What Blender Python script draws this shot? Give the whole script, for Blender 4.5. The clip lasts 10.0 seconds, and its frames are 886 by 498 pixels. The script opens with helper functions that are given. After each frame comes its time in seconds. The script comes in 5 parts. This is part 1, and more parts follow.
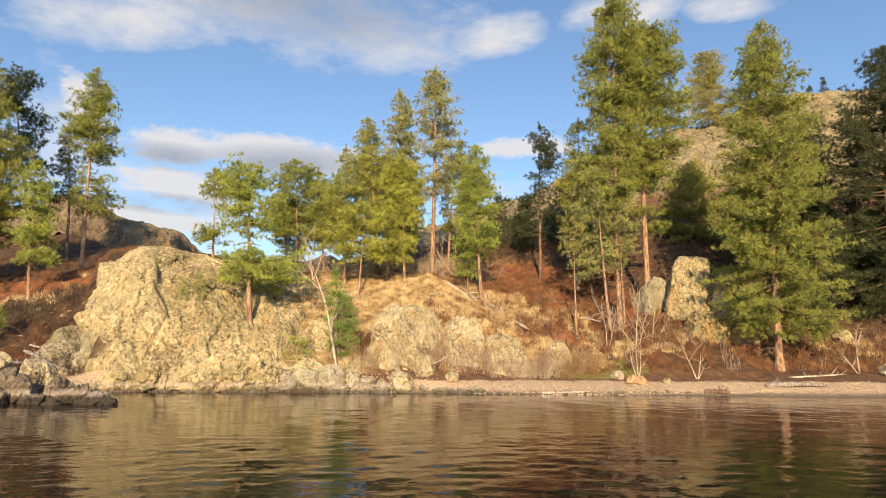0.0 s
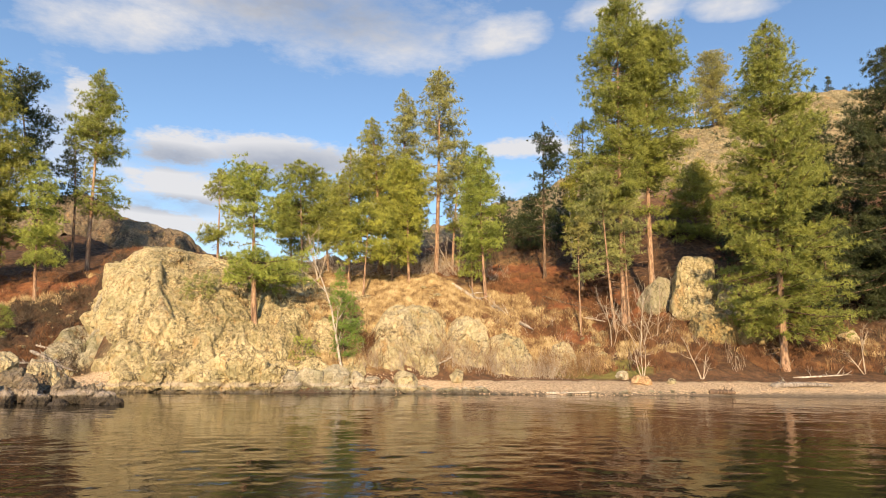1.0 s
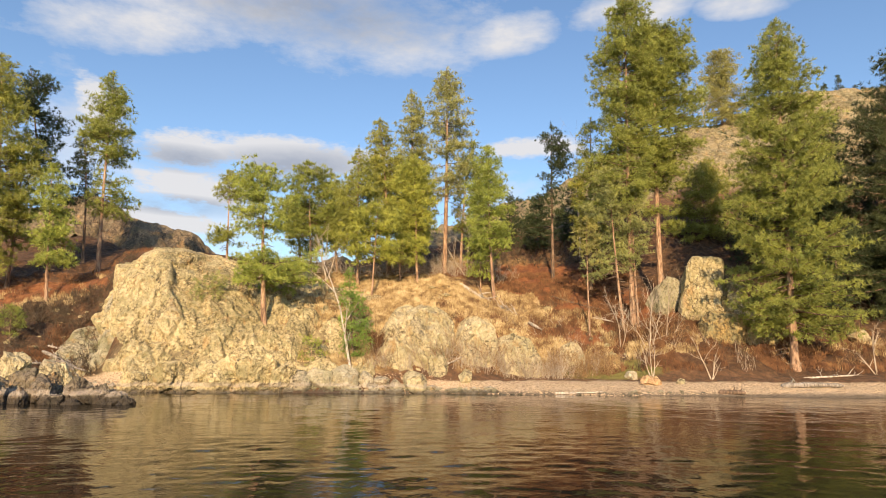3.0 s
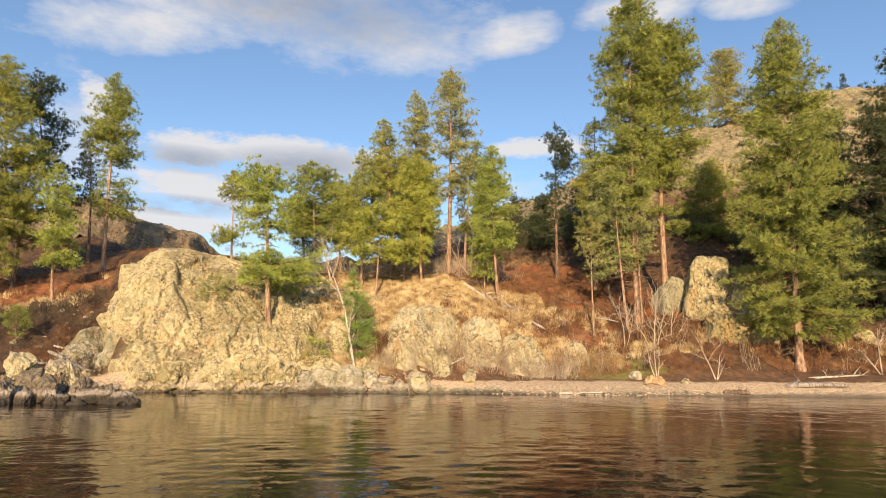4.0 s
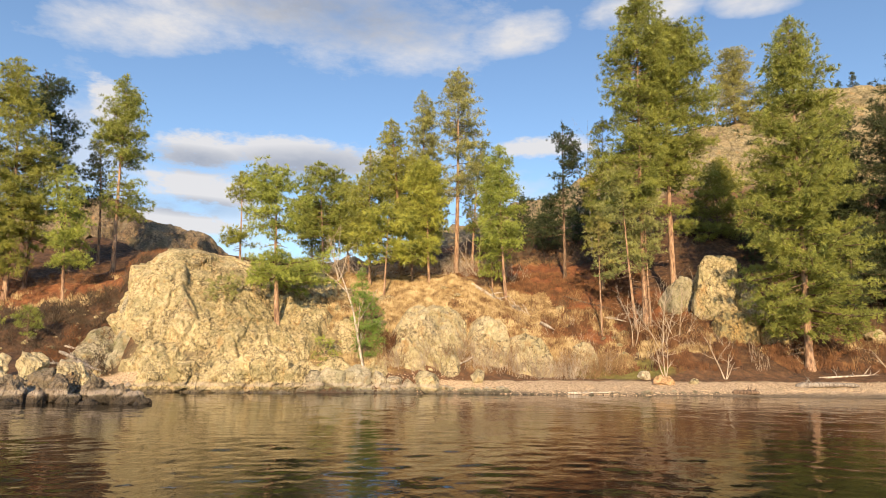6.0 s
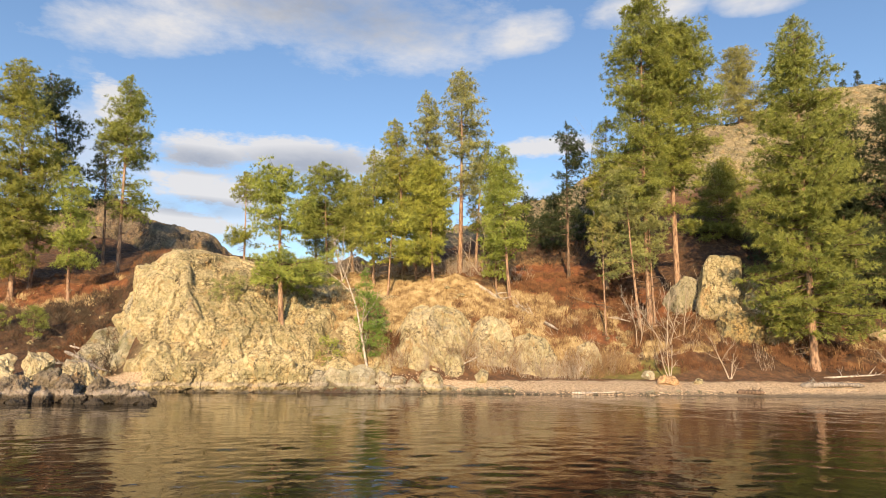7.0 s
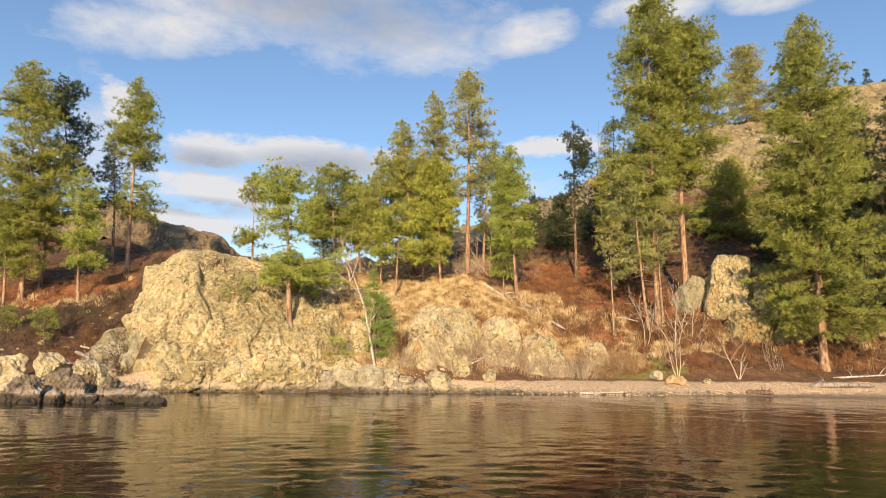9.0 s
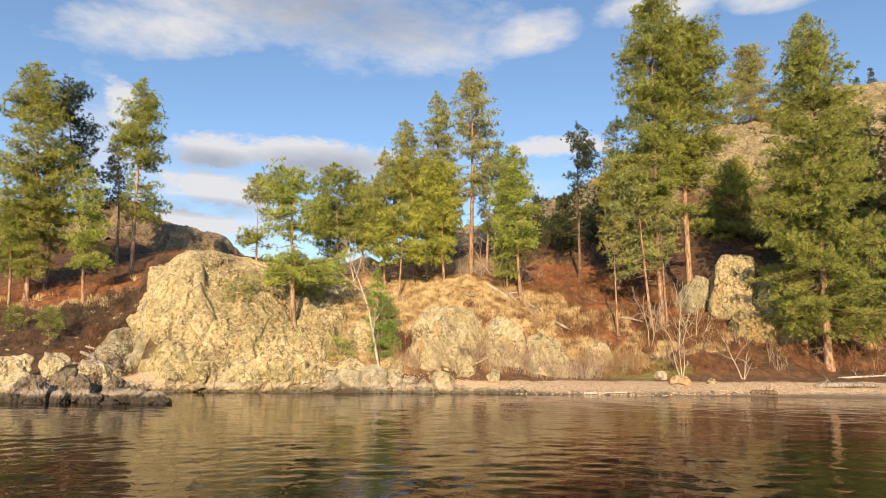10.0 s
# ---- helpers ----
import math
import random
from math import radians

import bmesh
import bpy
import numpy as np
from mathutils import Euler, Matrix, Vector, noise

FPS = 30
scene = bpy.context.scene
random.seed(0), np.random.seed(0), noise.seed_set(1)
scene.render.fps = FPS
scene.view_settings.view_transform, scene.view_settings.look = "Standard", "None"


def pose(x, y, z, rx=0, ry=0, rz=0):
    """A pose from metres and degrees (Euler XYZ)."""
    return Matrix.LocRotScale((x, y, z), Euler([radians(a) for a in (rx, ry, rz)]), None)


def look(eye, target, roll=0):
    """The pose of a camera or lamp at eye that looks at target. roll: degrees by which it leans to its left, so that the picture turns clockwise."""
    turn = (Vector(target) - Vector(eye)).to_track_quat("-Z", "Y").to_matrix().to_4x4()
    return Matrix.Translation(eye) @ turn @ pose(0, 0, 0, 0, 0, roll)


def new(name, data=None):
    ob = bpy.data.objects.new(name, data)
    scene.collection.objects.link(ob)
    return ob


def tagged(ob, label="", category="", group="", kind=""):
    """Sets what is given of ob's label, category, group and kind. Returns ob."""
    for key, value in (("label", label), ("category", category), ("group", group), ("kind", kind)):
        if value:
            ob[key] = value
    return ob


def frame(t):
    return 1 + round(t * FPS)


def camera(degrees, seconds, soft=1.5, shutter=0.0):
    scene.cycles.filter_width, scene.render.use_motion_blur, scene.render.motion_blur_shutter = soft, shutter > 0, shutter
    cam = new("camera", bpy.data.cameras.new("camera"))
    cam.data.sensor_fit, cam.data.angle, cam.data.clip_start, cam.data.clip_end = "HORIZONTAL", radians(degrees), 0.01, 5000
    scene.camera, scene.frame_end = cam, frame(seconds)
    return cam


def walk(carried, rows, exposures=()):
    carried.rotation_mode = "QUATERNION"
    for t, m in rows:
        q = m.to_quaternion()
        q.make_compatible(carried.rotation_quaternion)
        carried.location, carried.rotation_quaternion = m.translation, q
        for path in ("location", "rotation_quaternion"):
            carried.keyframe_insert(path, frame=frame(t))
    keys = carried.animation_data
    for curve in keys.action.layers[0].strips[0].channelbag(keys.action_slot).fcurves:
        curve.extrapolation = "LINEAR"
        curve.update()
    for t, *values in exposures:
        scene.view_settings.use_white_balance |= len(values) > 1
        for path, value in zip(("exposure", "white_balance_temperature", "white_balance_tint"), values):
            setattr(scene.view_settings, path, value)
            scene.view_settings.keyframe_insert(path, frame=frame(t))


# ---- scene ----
cam = camera(68.6, 10.0, soft=0.95)

PATH = [
    (0, (-0.3001, 0.1722, 1.8320), (-0.2430, 2.1429, 2.1646), 0.41),
    (1, (-0.3308, 0.1431, 1.8310), (-0.2855, 2.1144, 2.1644), 0.40),
    (2, (-0.3593, 0.1158, 1.8303), (-0.3257, 2.0875, 2.1640), 0.40),
    (3, (-0.3861, 0.0900, 1.8299), (-0.3639, 2.0619, 2.1637), 0.39),
    (4, (-0.4118, 0.0653, 1.8299), (-0.4006, 2.0372, 2.1637), 0.38),
    (5, (-0.4367, 0.0411, 1.8305), (-0.4365, 2.0131, 2.1641), 0.37),
    (6, (-0.4615, 0.0172, 1.8318), (-0.4720, 1.9890, 2.1651), 0.36),
    (7, (-0.4866, -0.0071, 1.8339), (-0.5076, 1.9647, 2.1669), 0.35),
    (8, (-0.5125, -0.0320, 1.8370), (-0.5439, 1.9398, 2.1697), 0.35),
    (9, (-0.5397, -0.0581, 1.8411), (-0.5812, 1.9138, 2.1737), 0.34),
    (10, (-0.5688, -0.0858, 1.8464), (-0.6201, 1.8863, 2.1790), 0.33),
]
walk(cam, [(t, look(eye, target, roll)) for t, eye, target, roll in PATH])

# ---- world, sun and exposure ----
scene.view_settings.exposure = 0.82
SUN_SIDE, SUN_HIGH = 3.0, 17.0      # degrees: the sun stands low behind the boat


def sky_world():
    world = bpy.data.worlds.new("sky")
    scene.world = world
    world.use_nodes = True
    nt = world.node_tree
    nt.nodes.clear()
    N, L = nt.nodes.new, nt.links.new

    def m(op, a, b=None, c=None, clamp=False):
        n = N("ShaderNodeMath")
        n.operation, n.use_clamp = op, clamp
        for i, v in enumerate((a, b, c)):
            if v is None:
                continue
            if isinstance(v, (int, float)):
                n.inputs[i].default_value = v
            else:
                L(v, n.inputs[i])
        return n.outputs[0]

    tc = N("ShaderNodeTexCoord")
    sep = N("ShaderNodeSeparateXYZ")
    L(tc.outputs["Generated"], sep.inputs[0])
    X, Y, Z = sep.outputs
    az = m("MULTIPLY", m("ARCTAN2", X, Y), 57.2958)
    el = m("MULTIPLY", m("ARCSINE", Z), 57.2958)
    comb = N("ShaderNodeCombineXYZ")
    L(m("MULTIPLY", az, 0.13), comb.inputs[0])
    L(m("MULTIPLY", el, 0.30), comb.inputs[1])

    def fbm(scale, detail, rough, shift):
        n = N("ShaderNodeTexNoise")
        n.inputs["Scale"].default_value = scale
        n.inputs["Detail"].default_value = detail
        n.inputs["Roughness"].default_value = rough
        add = N("ShaderNodeVectorMath")
        add.operation = "ADD"
        add.inputs[1].default_value = shift
        L(comb.outputs[0], add.inputs[0])
        L(add.outputs[0], n.inputs["Vector"])
        return n.outputs["Fac"]

    puffs = fbm(1.0, 9, 0.60, (3.1, 1.7, 0.4))
    wisps = fbm(2.7, 8, 0.62, (9.2, 4.4, 1.3))

    def bank(a0, e0, wa, we, tilt=0.0):
        da = m("SUBTRACT", az, a0)
        de = m("SUBTRACT", m("SUBTRACT", el, e0), m("MULTIPLY", da, tilt))
        q = m("ADD", m("POWER", m("DIVIDE", da, wa), 2.0), m("POWER", m("DIVIDE", de, we), 2.0))
        return m("SUBTRACT", 1.0, m("MINIMUM", q, 1.6))

    def join(items):
        out = items[0]
        for i in items[1:]:
            out = m("MAXIMUM", out, i)
        return out

    high = join([bank(*b) for b in CLOUDS_HIGH])
    low = join([bank(*b) for b in CLOUDS_LOW])
    thin = join([bank(*b) for b in CLOUDS_THIN])
    body = m("ADD", m("MULTIPLY", puffs, 2.4), m("MULTIPLY", wisps, 0.95))
    dh = m("MULTIPLY", m("ADD", m("SUBTRACT", body, 1.75), m("MULTIPLY", high, 0.95)), 0.9, None, True)
    curls = m("MULTIPLY", m("SUBTRACT", fbm(6.5, 7, 0.62, (2.2, 7.1, 3.3)), 0.5), 1.3)
    dl = m("MULTIPLY", m("ADD", m("SUBTRACT", m("ADD", body, curls), 1.75), m("MULTIPLY", low, 1.05)), 1.6, None, True)
    dt = m("MULTIPLY", m("ADD", m("SUBTRACT", body, 1.9), m("MULTIPLY", thin, 0.7)), 0.8, None, True)
    dens = m("MAXIMUM", m("MAXIMUM", dh, dl), m("MINIMUM", dt, 0.55))
    dens = m("MULTIPLY", dens, 0.93)
    # the grey undersides: thick places, seen from below
    grey = m("MULTIPLY", m("MAXIMUM", join([bank(*b) for b in CLOUDS_GREY]), 0.0), m("ADD", 0.45, wisps), None, True)

    sky = N("ShaderNodeTexSky")
    sky.sky_type, sky.sun_disc = "NISHITA", False
    sky.sun_elevation, sky.sun_rotation = radians(SUN_HIGH + 14), radians(180 + SUN_SIDE)
    sky.air_density, sky.dust_density, sky.ozone_density = 1.1, 0.6, 1.6
    bg = N("ShaderNodeBackground")
    bg.inputs["Strength"].default_value = 1.0

    def vmix(f, a, b):
        n = N("ShaderNodeMix")
        n.data_type = "RGBA"
        L(f, n.inputs["Factor"])
        for k, v in (("A", a), ("B", b)):
            s = [i for i in n.inputs if i.name == k and i.type == "RGBA"][0]
            if isinstance(v, tuple):
                s.default_value = (*v, 1)
            else:
                L(v, s)
        return [o for o in n.outputs if o.type == "RGBA"][0]

    scale = N("ShaderNodeVectorMath")
    scale.operation = "MULTIPLY"
    scale.inputs[1].default_value = SKY_GAIN
    L(sky.outputs[0], scale.inputs[0])
    cloud = vmix(grey, CLOUD_WHITE, CLOUD_GREY)
    L(vmix(dens, scale.outputs[0], cloud), bg.inputs["Color"])
    out = N("ShaderNodeOutputWorld")
    L(bg.outputs[0], out.inputs[0])


SKY_GAIN = (0.086, 0.094, 0.102)
CLOUD_WHITE, CLOUD_GREY = (0.46, 0.448, 0.448), (0.235, 0.25, 0.29)
# each: bearing and height of the middle, half width, half height (degrees), tilt
CLOUDS_HIGH = [(-14, 29.0, 20, 4.6, -0.02), (-27, 25.4, 9, 2.2, 0.12), (-4, 26.8, 9, 3.0, -0.10), (6.5, 27.6, 6, 1.9, 0.12), (16, 28.9, 5, 1.5, 0.1),
               (20, 28.4, 4, 1.4, 0.1), (27, 27.8, 4.5, 1.2, -0.1)]
CLOUDS_LOW = [(-12.5, 17.0, 8.5, 2.3, 0.03), (-21.5, 17.1, 5.0, 1.9, 0.0), (-20.5, 13.9, 6.0, 1.6, -0.02), (9.5, 18.3, 5.5, 1.1, 0.0),
              (-24, 10.8, 6, 1.4, 0), (-28.5, 19.5, 2.5, 2.2, -0.5)]
CLOUDS_THIN = [(-29, 18.5, 5, 4.0, -0.4), (7, 14.5, 6, 3.0, 0), (-20, 12, 10, 6, 0), (-30, 14, 7, 5, 0)]
CLOUDS_GREY = [(-12.5, 16.2, 9.5, 2.1, 0.04), (-22, 16.1, 6, 1.3, 0), (-12, 29.5, 17, 3.6, -0.05), (-22, 12.3, 7, 1.0, 0)]
sky_world()

sun = new("sun", bpy.data.lights.new("sun", "SUN"))
sun.data.energy, sun.data.angle, sun.data.color = 4.2, radians(0.6), (1.0, 0.73, 0.44)
_a, _e = radians(SUN_SIDE), radians(SUN_HIGH)
sun.matrix_world = look((-100 * math.sin(_a), -100 * math.cos(_a), 100 * math.tan(_e)), (0, 0, 0))


# ---- noise and mesh tools ----
def _hash(i, j, k, seed):
    h = (i.astype(np.int64) * 374761393 + j.astype(np.int64) * 668265263 + k.astype(np.int64) * 1274126177 + seed * 974711) & 0xFFFFFFFF
    h = ((h ^ (h >> 13)) * 1274126177) & 0xFFFFFFFF
    h = ((h ^ (h >> 16)) * 2246822519) & 0xFFFFFFFF
    return ((h ^ (h >> 15)) & 0xFFFFFF) / float(0xFFFFFF)


def vnoise(p, seed=0):
    """Smooth noise of the points p (n, 3), 0 to 1."""
    f = np.floor(p)
    w = p - f
    w = w * w * w * (w * (w * 6 - 15) + 10)
    f = f.astype(np.int64)
    out = 0
    for a in (0, 1):
        for b in (0, 1):
            for c in (0, 1):
                g = (w[:, 0] if a else 1 - w[:, 0]) * (w[:, 1] if b else 1 - w[:, 1]) * (w[:, 2] if c else 1 - w[:, 2])
                out = out + g * _hash(f[:, 0] + a, f[:, 1] + b, f[:, 2] + c, seed)
    return out


def fbm(p, octaves=4, seed=0, gain=0.5):
    out, amp, tot = 0, 1.0, 0
    for o in range(octaves):
        out = out + amp * vnoise(p * 2.03 ** o + 11.7 * o, seed + o)
        tot += amp
        amp *= gain
    return out / tot


def cells(p, seed=0):
    """Distance to the nearest cell point, the gap to the second, a random number of the cell, and the way from its point."""
    f = np.floor(p).astype(np.int64)
    d1 = np.full(len(p), 9.0)
    d2 = np.full(len(p), 9.0)
    rid = np.zeros(len(p))
    off = np.zeros((len(p), 3))
    for a in (-1, 0, 1):
        for b in (-1, 0, 1):
            for c in (-1, 0, 1):
                i, j, k = f[:, 0] + a, f[:, 1] + b, f[:, 2] + c
                q = np.stack([i + _hash(i, j, k, seed), j + _hash(i, j, k, seed + 7), k + _hash(i, j, k, seed + 13)], 1)
                d = np.sqrt(((q - p) ** 2).sum(1))
                near = d < d1
                off = np.where(near[:, None], p - q, off)
                d2 = np.where(near, d1, np.minimum(d2, d))
                rid = np.where(near, _hash(i, j, k, seed + 19), rid)
                d1 = np.where(near, d, d1)
    return d1, d2 - d1, rid, off


def facets(p, seed, step, tilt):
    """Broken rock faces: each cell stands out by its own amount and leans its own way. Also the gap to the next face."""
    _, gap, rid, off = cells(p, seed)
    a, b = rid * 43.7, rid * 97.3
    lean = off[:, 0] * np.cos(a) + off[:, 1] * np.sin(a) * 0.6 + off[:, 2] * np.sin(b)
    return (rid - 0.5) * step + lean * tilt, gap


def mesh_of(name, verts, faces, smooth=True):
    """A mesh from arrays: faces (m, k) of one size."""
    verts, faces = np.asarray(verts, np.float32), np.asarray(faces, np.int32)
    me = bpy.data.meshes.new(name)
    m, k = faces.shape
    me.vertices.add(len(verts))
    me.vertices.foreach_set("co", verts.ravel())
    me.loops.add(m * k)
    me.loops.foreach_set("vertex_index", faces.ravel())
    me.polygons.add(m)
    me.polygons.foreach_set("loop_start", np.arange(0, m * k, k, dtype=np.int32))
    me.polygons.foreach_set("use_smooth", np.full(m, smooth))
    me.update(calc_edges=True)
    me.validate()
    return me


def grid_faces(nu, nv):
    i = np.arange(nu * nv).reshape(nu, nv)
    return np.stack([i[:-1, :-1], i[1:, :-1], i[1:, 1:], i[:-1, 1:]], -1).reshape(-1, 4)


class Heap:
    """Collects pieces with faces of one size into one mesh."""

    def __init__(self):
        self.v, self.f, self.n = [], [], 0

    def add(self, v, f):
        self.v.append(np.asarray(v, float))
        self.f.append(np.asarray(f) + self.n)
        self.n += len(v)

    def mesh(self, name, smooth=True):
        return mesh_of(name, np.concatenate(self.v), np.concatenate(self.f), smooth)


def tube(heap, pts, radii, sides=6):
    pts = np.asarray(pts, float)
    radii = np.asarray(radii, float)
    d = np.gradient(pts, axis=0)
    d /= np.linalg.norm(d, axis=1)[:, None] + 1e-9
    ref = np.array([0.31, 0.95, 0.05]) if abs(d[0, 2]) > 0.8 else np.array([0.05, 0.1, 1.0])
    s = np.cross(d, ref)
    s /= np.linalg.norm(s, axis=1)[:, None] + 1e-9
    t = np.cross(d, s)
    a = np.arange(sides) * 2 * np.pi / sides
    ring = pts[:, None, :] + radii[:, None, None] * (np.cos(a)[None, :, None] * s[:, None, :] + np.sin(a)[None, :, None] * t[:, None, :])
    n = len(pts)
    i = np.arange(n * sides).reshape(n, sides)
    j = np.roll(i, -1, axis=1)
    heap.add(ring.reshape(-1, 3), np.stack([i[:-1], j[:-1], j[1:], i[1:]], -1).reshape(-1, 4))


def part(name, me, material, parent=None, label=""):
    ob = new(name, me)
    me.materials.clear()
    me.materials.append(material)
    if parent is not None:
        ob.parent = parent
    if label:
        tagged(ob, label)
    return ob


def base_at(name, x, y, z):
    ob = new(name)
    ob.matrix_world = pose(x, y, z)
    ob.empty_display_size = 0.2
    return ob


# ---- materials ----
class Mat:
    """A node material, with short ways to make its nodes."""

    def __init__(self, name):
        self.m = bpy.data.materials.new(name)
        self.m.use_nodes = True
        self.nt = self.m.node_tree
        self.bsdf = self.nt.nodes["Principled BSDF"]
        self.out = self.nt.nodes["Material Output"]
        tc = self.nt.nodes.new("ShaderNodeNewGeometry")
        self.pos = tc.outputs["Position"]

    def link(self, a, b):
        self.nt.links.new(a, b)

    def put(self, key, value):
        s = self.bsdf.inputs[key]
        if isinstance(value, (int, float)):
            s.default_value = value
        elif isinstance(value, tuple):
            s.default_value = (*value, 1)
        else:
            self.link(value, s)
        return self

    def noise(self, scale, detail=5, rough=0.6, stretch=(1, 1, 1), kind="noise"):
        mp = self.nt.nodes.new("ShaderNodeMapping")
        mp.inputs["Scale"].default_value = stretch
        self.link(self.pos, mp.inputs["Vector"])
        if kind == "noise":
            n = self.nt.nodes.new("ShaderNodeTexNoise")
            n.inputs["Detail"].default_value = detail
            n.inputs["Roughness"].default_value = rough
            o = n.outputs["Fac"]
        else:
            n = self.nt.nodes.new("ShaderNodeTexVoronoi")
            n.feature = kind
            o = n.outputs["Distance"]
        n.inputs["Scale"].default_value = scale
        self.link(mp.outputs[0], n.inputs["Vector"])
        return o

    def cracks(self, scale, warp=0.35, stretch=(1, 1, 1)):
        """Distance to the nearest of a net of crooked joints."""
        n = self.nt.nodes.new("ShaderNodeTexNoise")
        n.inputs["Scale"].default_value, n.inputs["Detail"].default_value = 2.2, 5
        self.link(self.pos, n.inputs["Vector"])
        sc = self.nt.nodes.new("ShaderNodeVectorMath")
        sc.operation = "MULTIPLY_ADD"
        self.link(n.outputs["Color"], sc.inputs[0])
        sc.inputs[1].default_value = (warp, warp, warp)
        self.link(self.pos, sc.inputs[2])
        mp = self.nt.nodes.new("ShaderNodeMapping")
        mp.inputs["Scale"].default_value = stretch
        mp.inputs["Rotation"].default_value = (0, radians(24), 0)
        self.link(sc.outputs[0], mp.inputs["Vector"])
        v = self.nt.nodes.new("ShaderNodeTexVoronoi")
        v.feature = "DISTANCE_TO_EDGE"
        v.inputs["Scale"].default_value = scale
        self.link(mp.outputs[0], v.inputs["Vector"])
        return v.outputs["Distance"]

    def ramp(self, f, *stops):
        n = self.nt.nodes.new("ShaderNodeValToRGB")
        e = n.color_ramp.elements
        while len(e) < len(stops):
            e.new(0.5)
        for el, (p, c) in zip(e, stops):
            el.position = p
            el.color = (*c, 1) if isinstance(c, tuple) else (c, c, c, 1)
        self.link(f, n.inputs[0])
        return n.outputs[0]

    def mix(self, f, a, b, blend="MIX"):
        n = self.nt.nodes.new("ShaderNodeMix")
        n.data_type, n.blend_type = "RGBA", blend
        fs = n.inputs[0]
        if isinstance(f, (int, float)):
            fs.default_value = f
        else:
            self.link(f, fs)
        for k, v in ((6, a), (7, b)):
            if isinstance(v, tuple):
                n.inputs[k].default_value = (*v, 1)
            else:
                self.link(v, n.inputs[k])
        return n.outputs[2]

    def math(self, op, a, b=0.0, clamp=False):
        n = self.nt.nodes.new("ShaderNodeMath")
        n.operation, n.use_clamp = op, clamp
        for i, v in enumerate((a, b)):
            if isinstance(v, (int, float)):
                n.inputs[i].default_value = v
            else:
                self.link(v, n.inputs[i])
        return n.outputs[0]

    def attr(self, name):
        n = self.nt.nodes.new("ShaderNodeAttribute")
        n.attribute_name = name
        return n.outputs["Fac"]

    def random(self):
        return self.nt.nodes.new("ShaderNodeObjectInfo").outputs["Random"]

    def height(self):
        s = self.nt.nodes.new("ShaderNodeSeparateXYZ")
        self.link(self.pos, s.inputs[0])
        return s.outputs[2]

    def bump(self, h, strength=0.5, distance=0.05):
        n = self.nt.nodes.new("ShaderNodeBump")
        n.inputs["Strength"].default_value, n.inputs["Distance"].default_value = strength, distance
        self.link(h, n.inputs["Height"])
        self.link(n.outputs[0], self.bsdf.inputs["Normal"])
        return self


def rock_colour(m, dark, mid, pale, lichen, stain=True, wet=0.0):
    """Weathered rock: broad patches, speckle, dark pits and seams, lichen, rust, and the lake's wet stain at the foot."""
    broad = m.noise(0.35, 4, 0.6)
    fine = m.noise(5.5, 9, 0.75)
    c = m.ramp(m.math("ADD", m.math("MULTIPLY", broad, 0.3), m.math("MULTIPLY", fine, 0.7)), (0.40, dark), (0.465, mid), (0.56, pale))
    c = m.mix(m.ramp(m.noise(0.9, 7, 0.72), (0.50, 0.0), (0.62, 0.8)), c, lichen)
    c = m.mix(m.ramp(m.noise(0.28, 6, 0.7), (0.50, 0.0), (0.60, 0.45)), c, lichen)
    c = m.mix(m.ramp(m.noise(0.5, 6, 0.75, (1, 1, 0.6)), (0.58, 0.0), (0.69, 0.5)), c, (0.36, 0.31, 0.22))
    c = m.mix(m.ramp(m.noise(1.3, 5, 0.7, (1, 1, 0.4)), (0.56, 0.0), (0.68, 0.6)), c, (0.44, 0.25, 0.09))
    seam = m.noise(4.5, 8, 0.8, (1.0, 1.0, 0.5))
    c = m.mix(m.ramp(seam, (0.34, 0.85), (0.42, 0.0)), c, (0.06, 0.042, 0.024))
    net = m.math("ADD", m.cracks(1.1, 1.3, (1.5, 1, 0.5)), m.ramp(m.noise(0.7, 4, 0.6), (0.46, 0.0), (0.60, 0.06)))
    c = m.mix(m.ramp(net, (0.0, 0.8), (0.014, 0.45), (0.03, 0.0)), c, (0.06, 0.045, 0.028))
    wide = m.math("ADD", m.cracks(0.42, 1.6, (1.4, 1, 0.7)), m.ramp(m.noise(0.5, 4, 0.6), (0.42, 0.0), (0.56, 0.05)))
    c = m.mix(m.ramp(wide, (0.0, 0.85), (0.010, 0.6), (0.024, 0.0)), c, (0.05, 0.036, 0.022))
    if stain:
        h = m.math("ADD", m.height(), m.math("MULTIPLY", m.math("SUBTRACT", m.noise(1.3, 4), 0.5), 0.4))
        c = m.mix(m.ramp(h, (0.28, 0.0), (0.34, 0.55), (0.46, 0.5), (0.56, 0.0)), c, (0.52, 0.44, 0.36))
        c = m.mix(m.ramp(h, (0.10 + wet, 0.8), (0.26 + wet, 0.0)), c, (0.10, 0.08, 0.06) if not wet else (0.035, 0.026, 0.018))
    m.put("Base Color", c).put("Roughness", 0.9)
    m.bump(m.math("ADD", m.math("ADD", m.noise(6.0, 9, 0.75), m.math("MULTIPLY", seam, 0.8)), m.math("MULTIPLY", m.math("MINIMUM", net, 0.12), 5.0)), 1.0, 0.10)
    return m.m


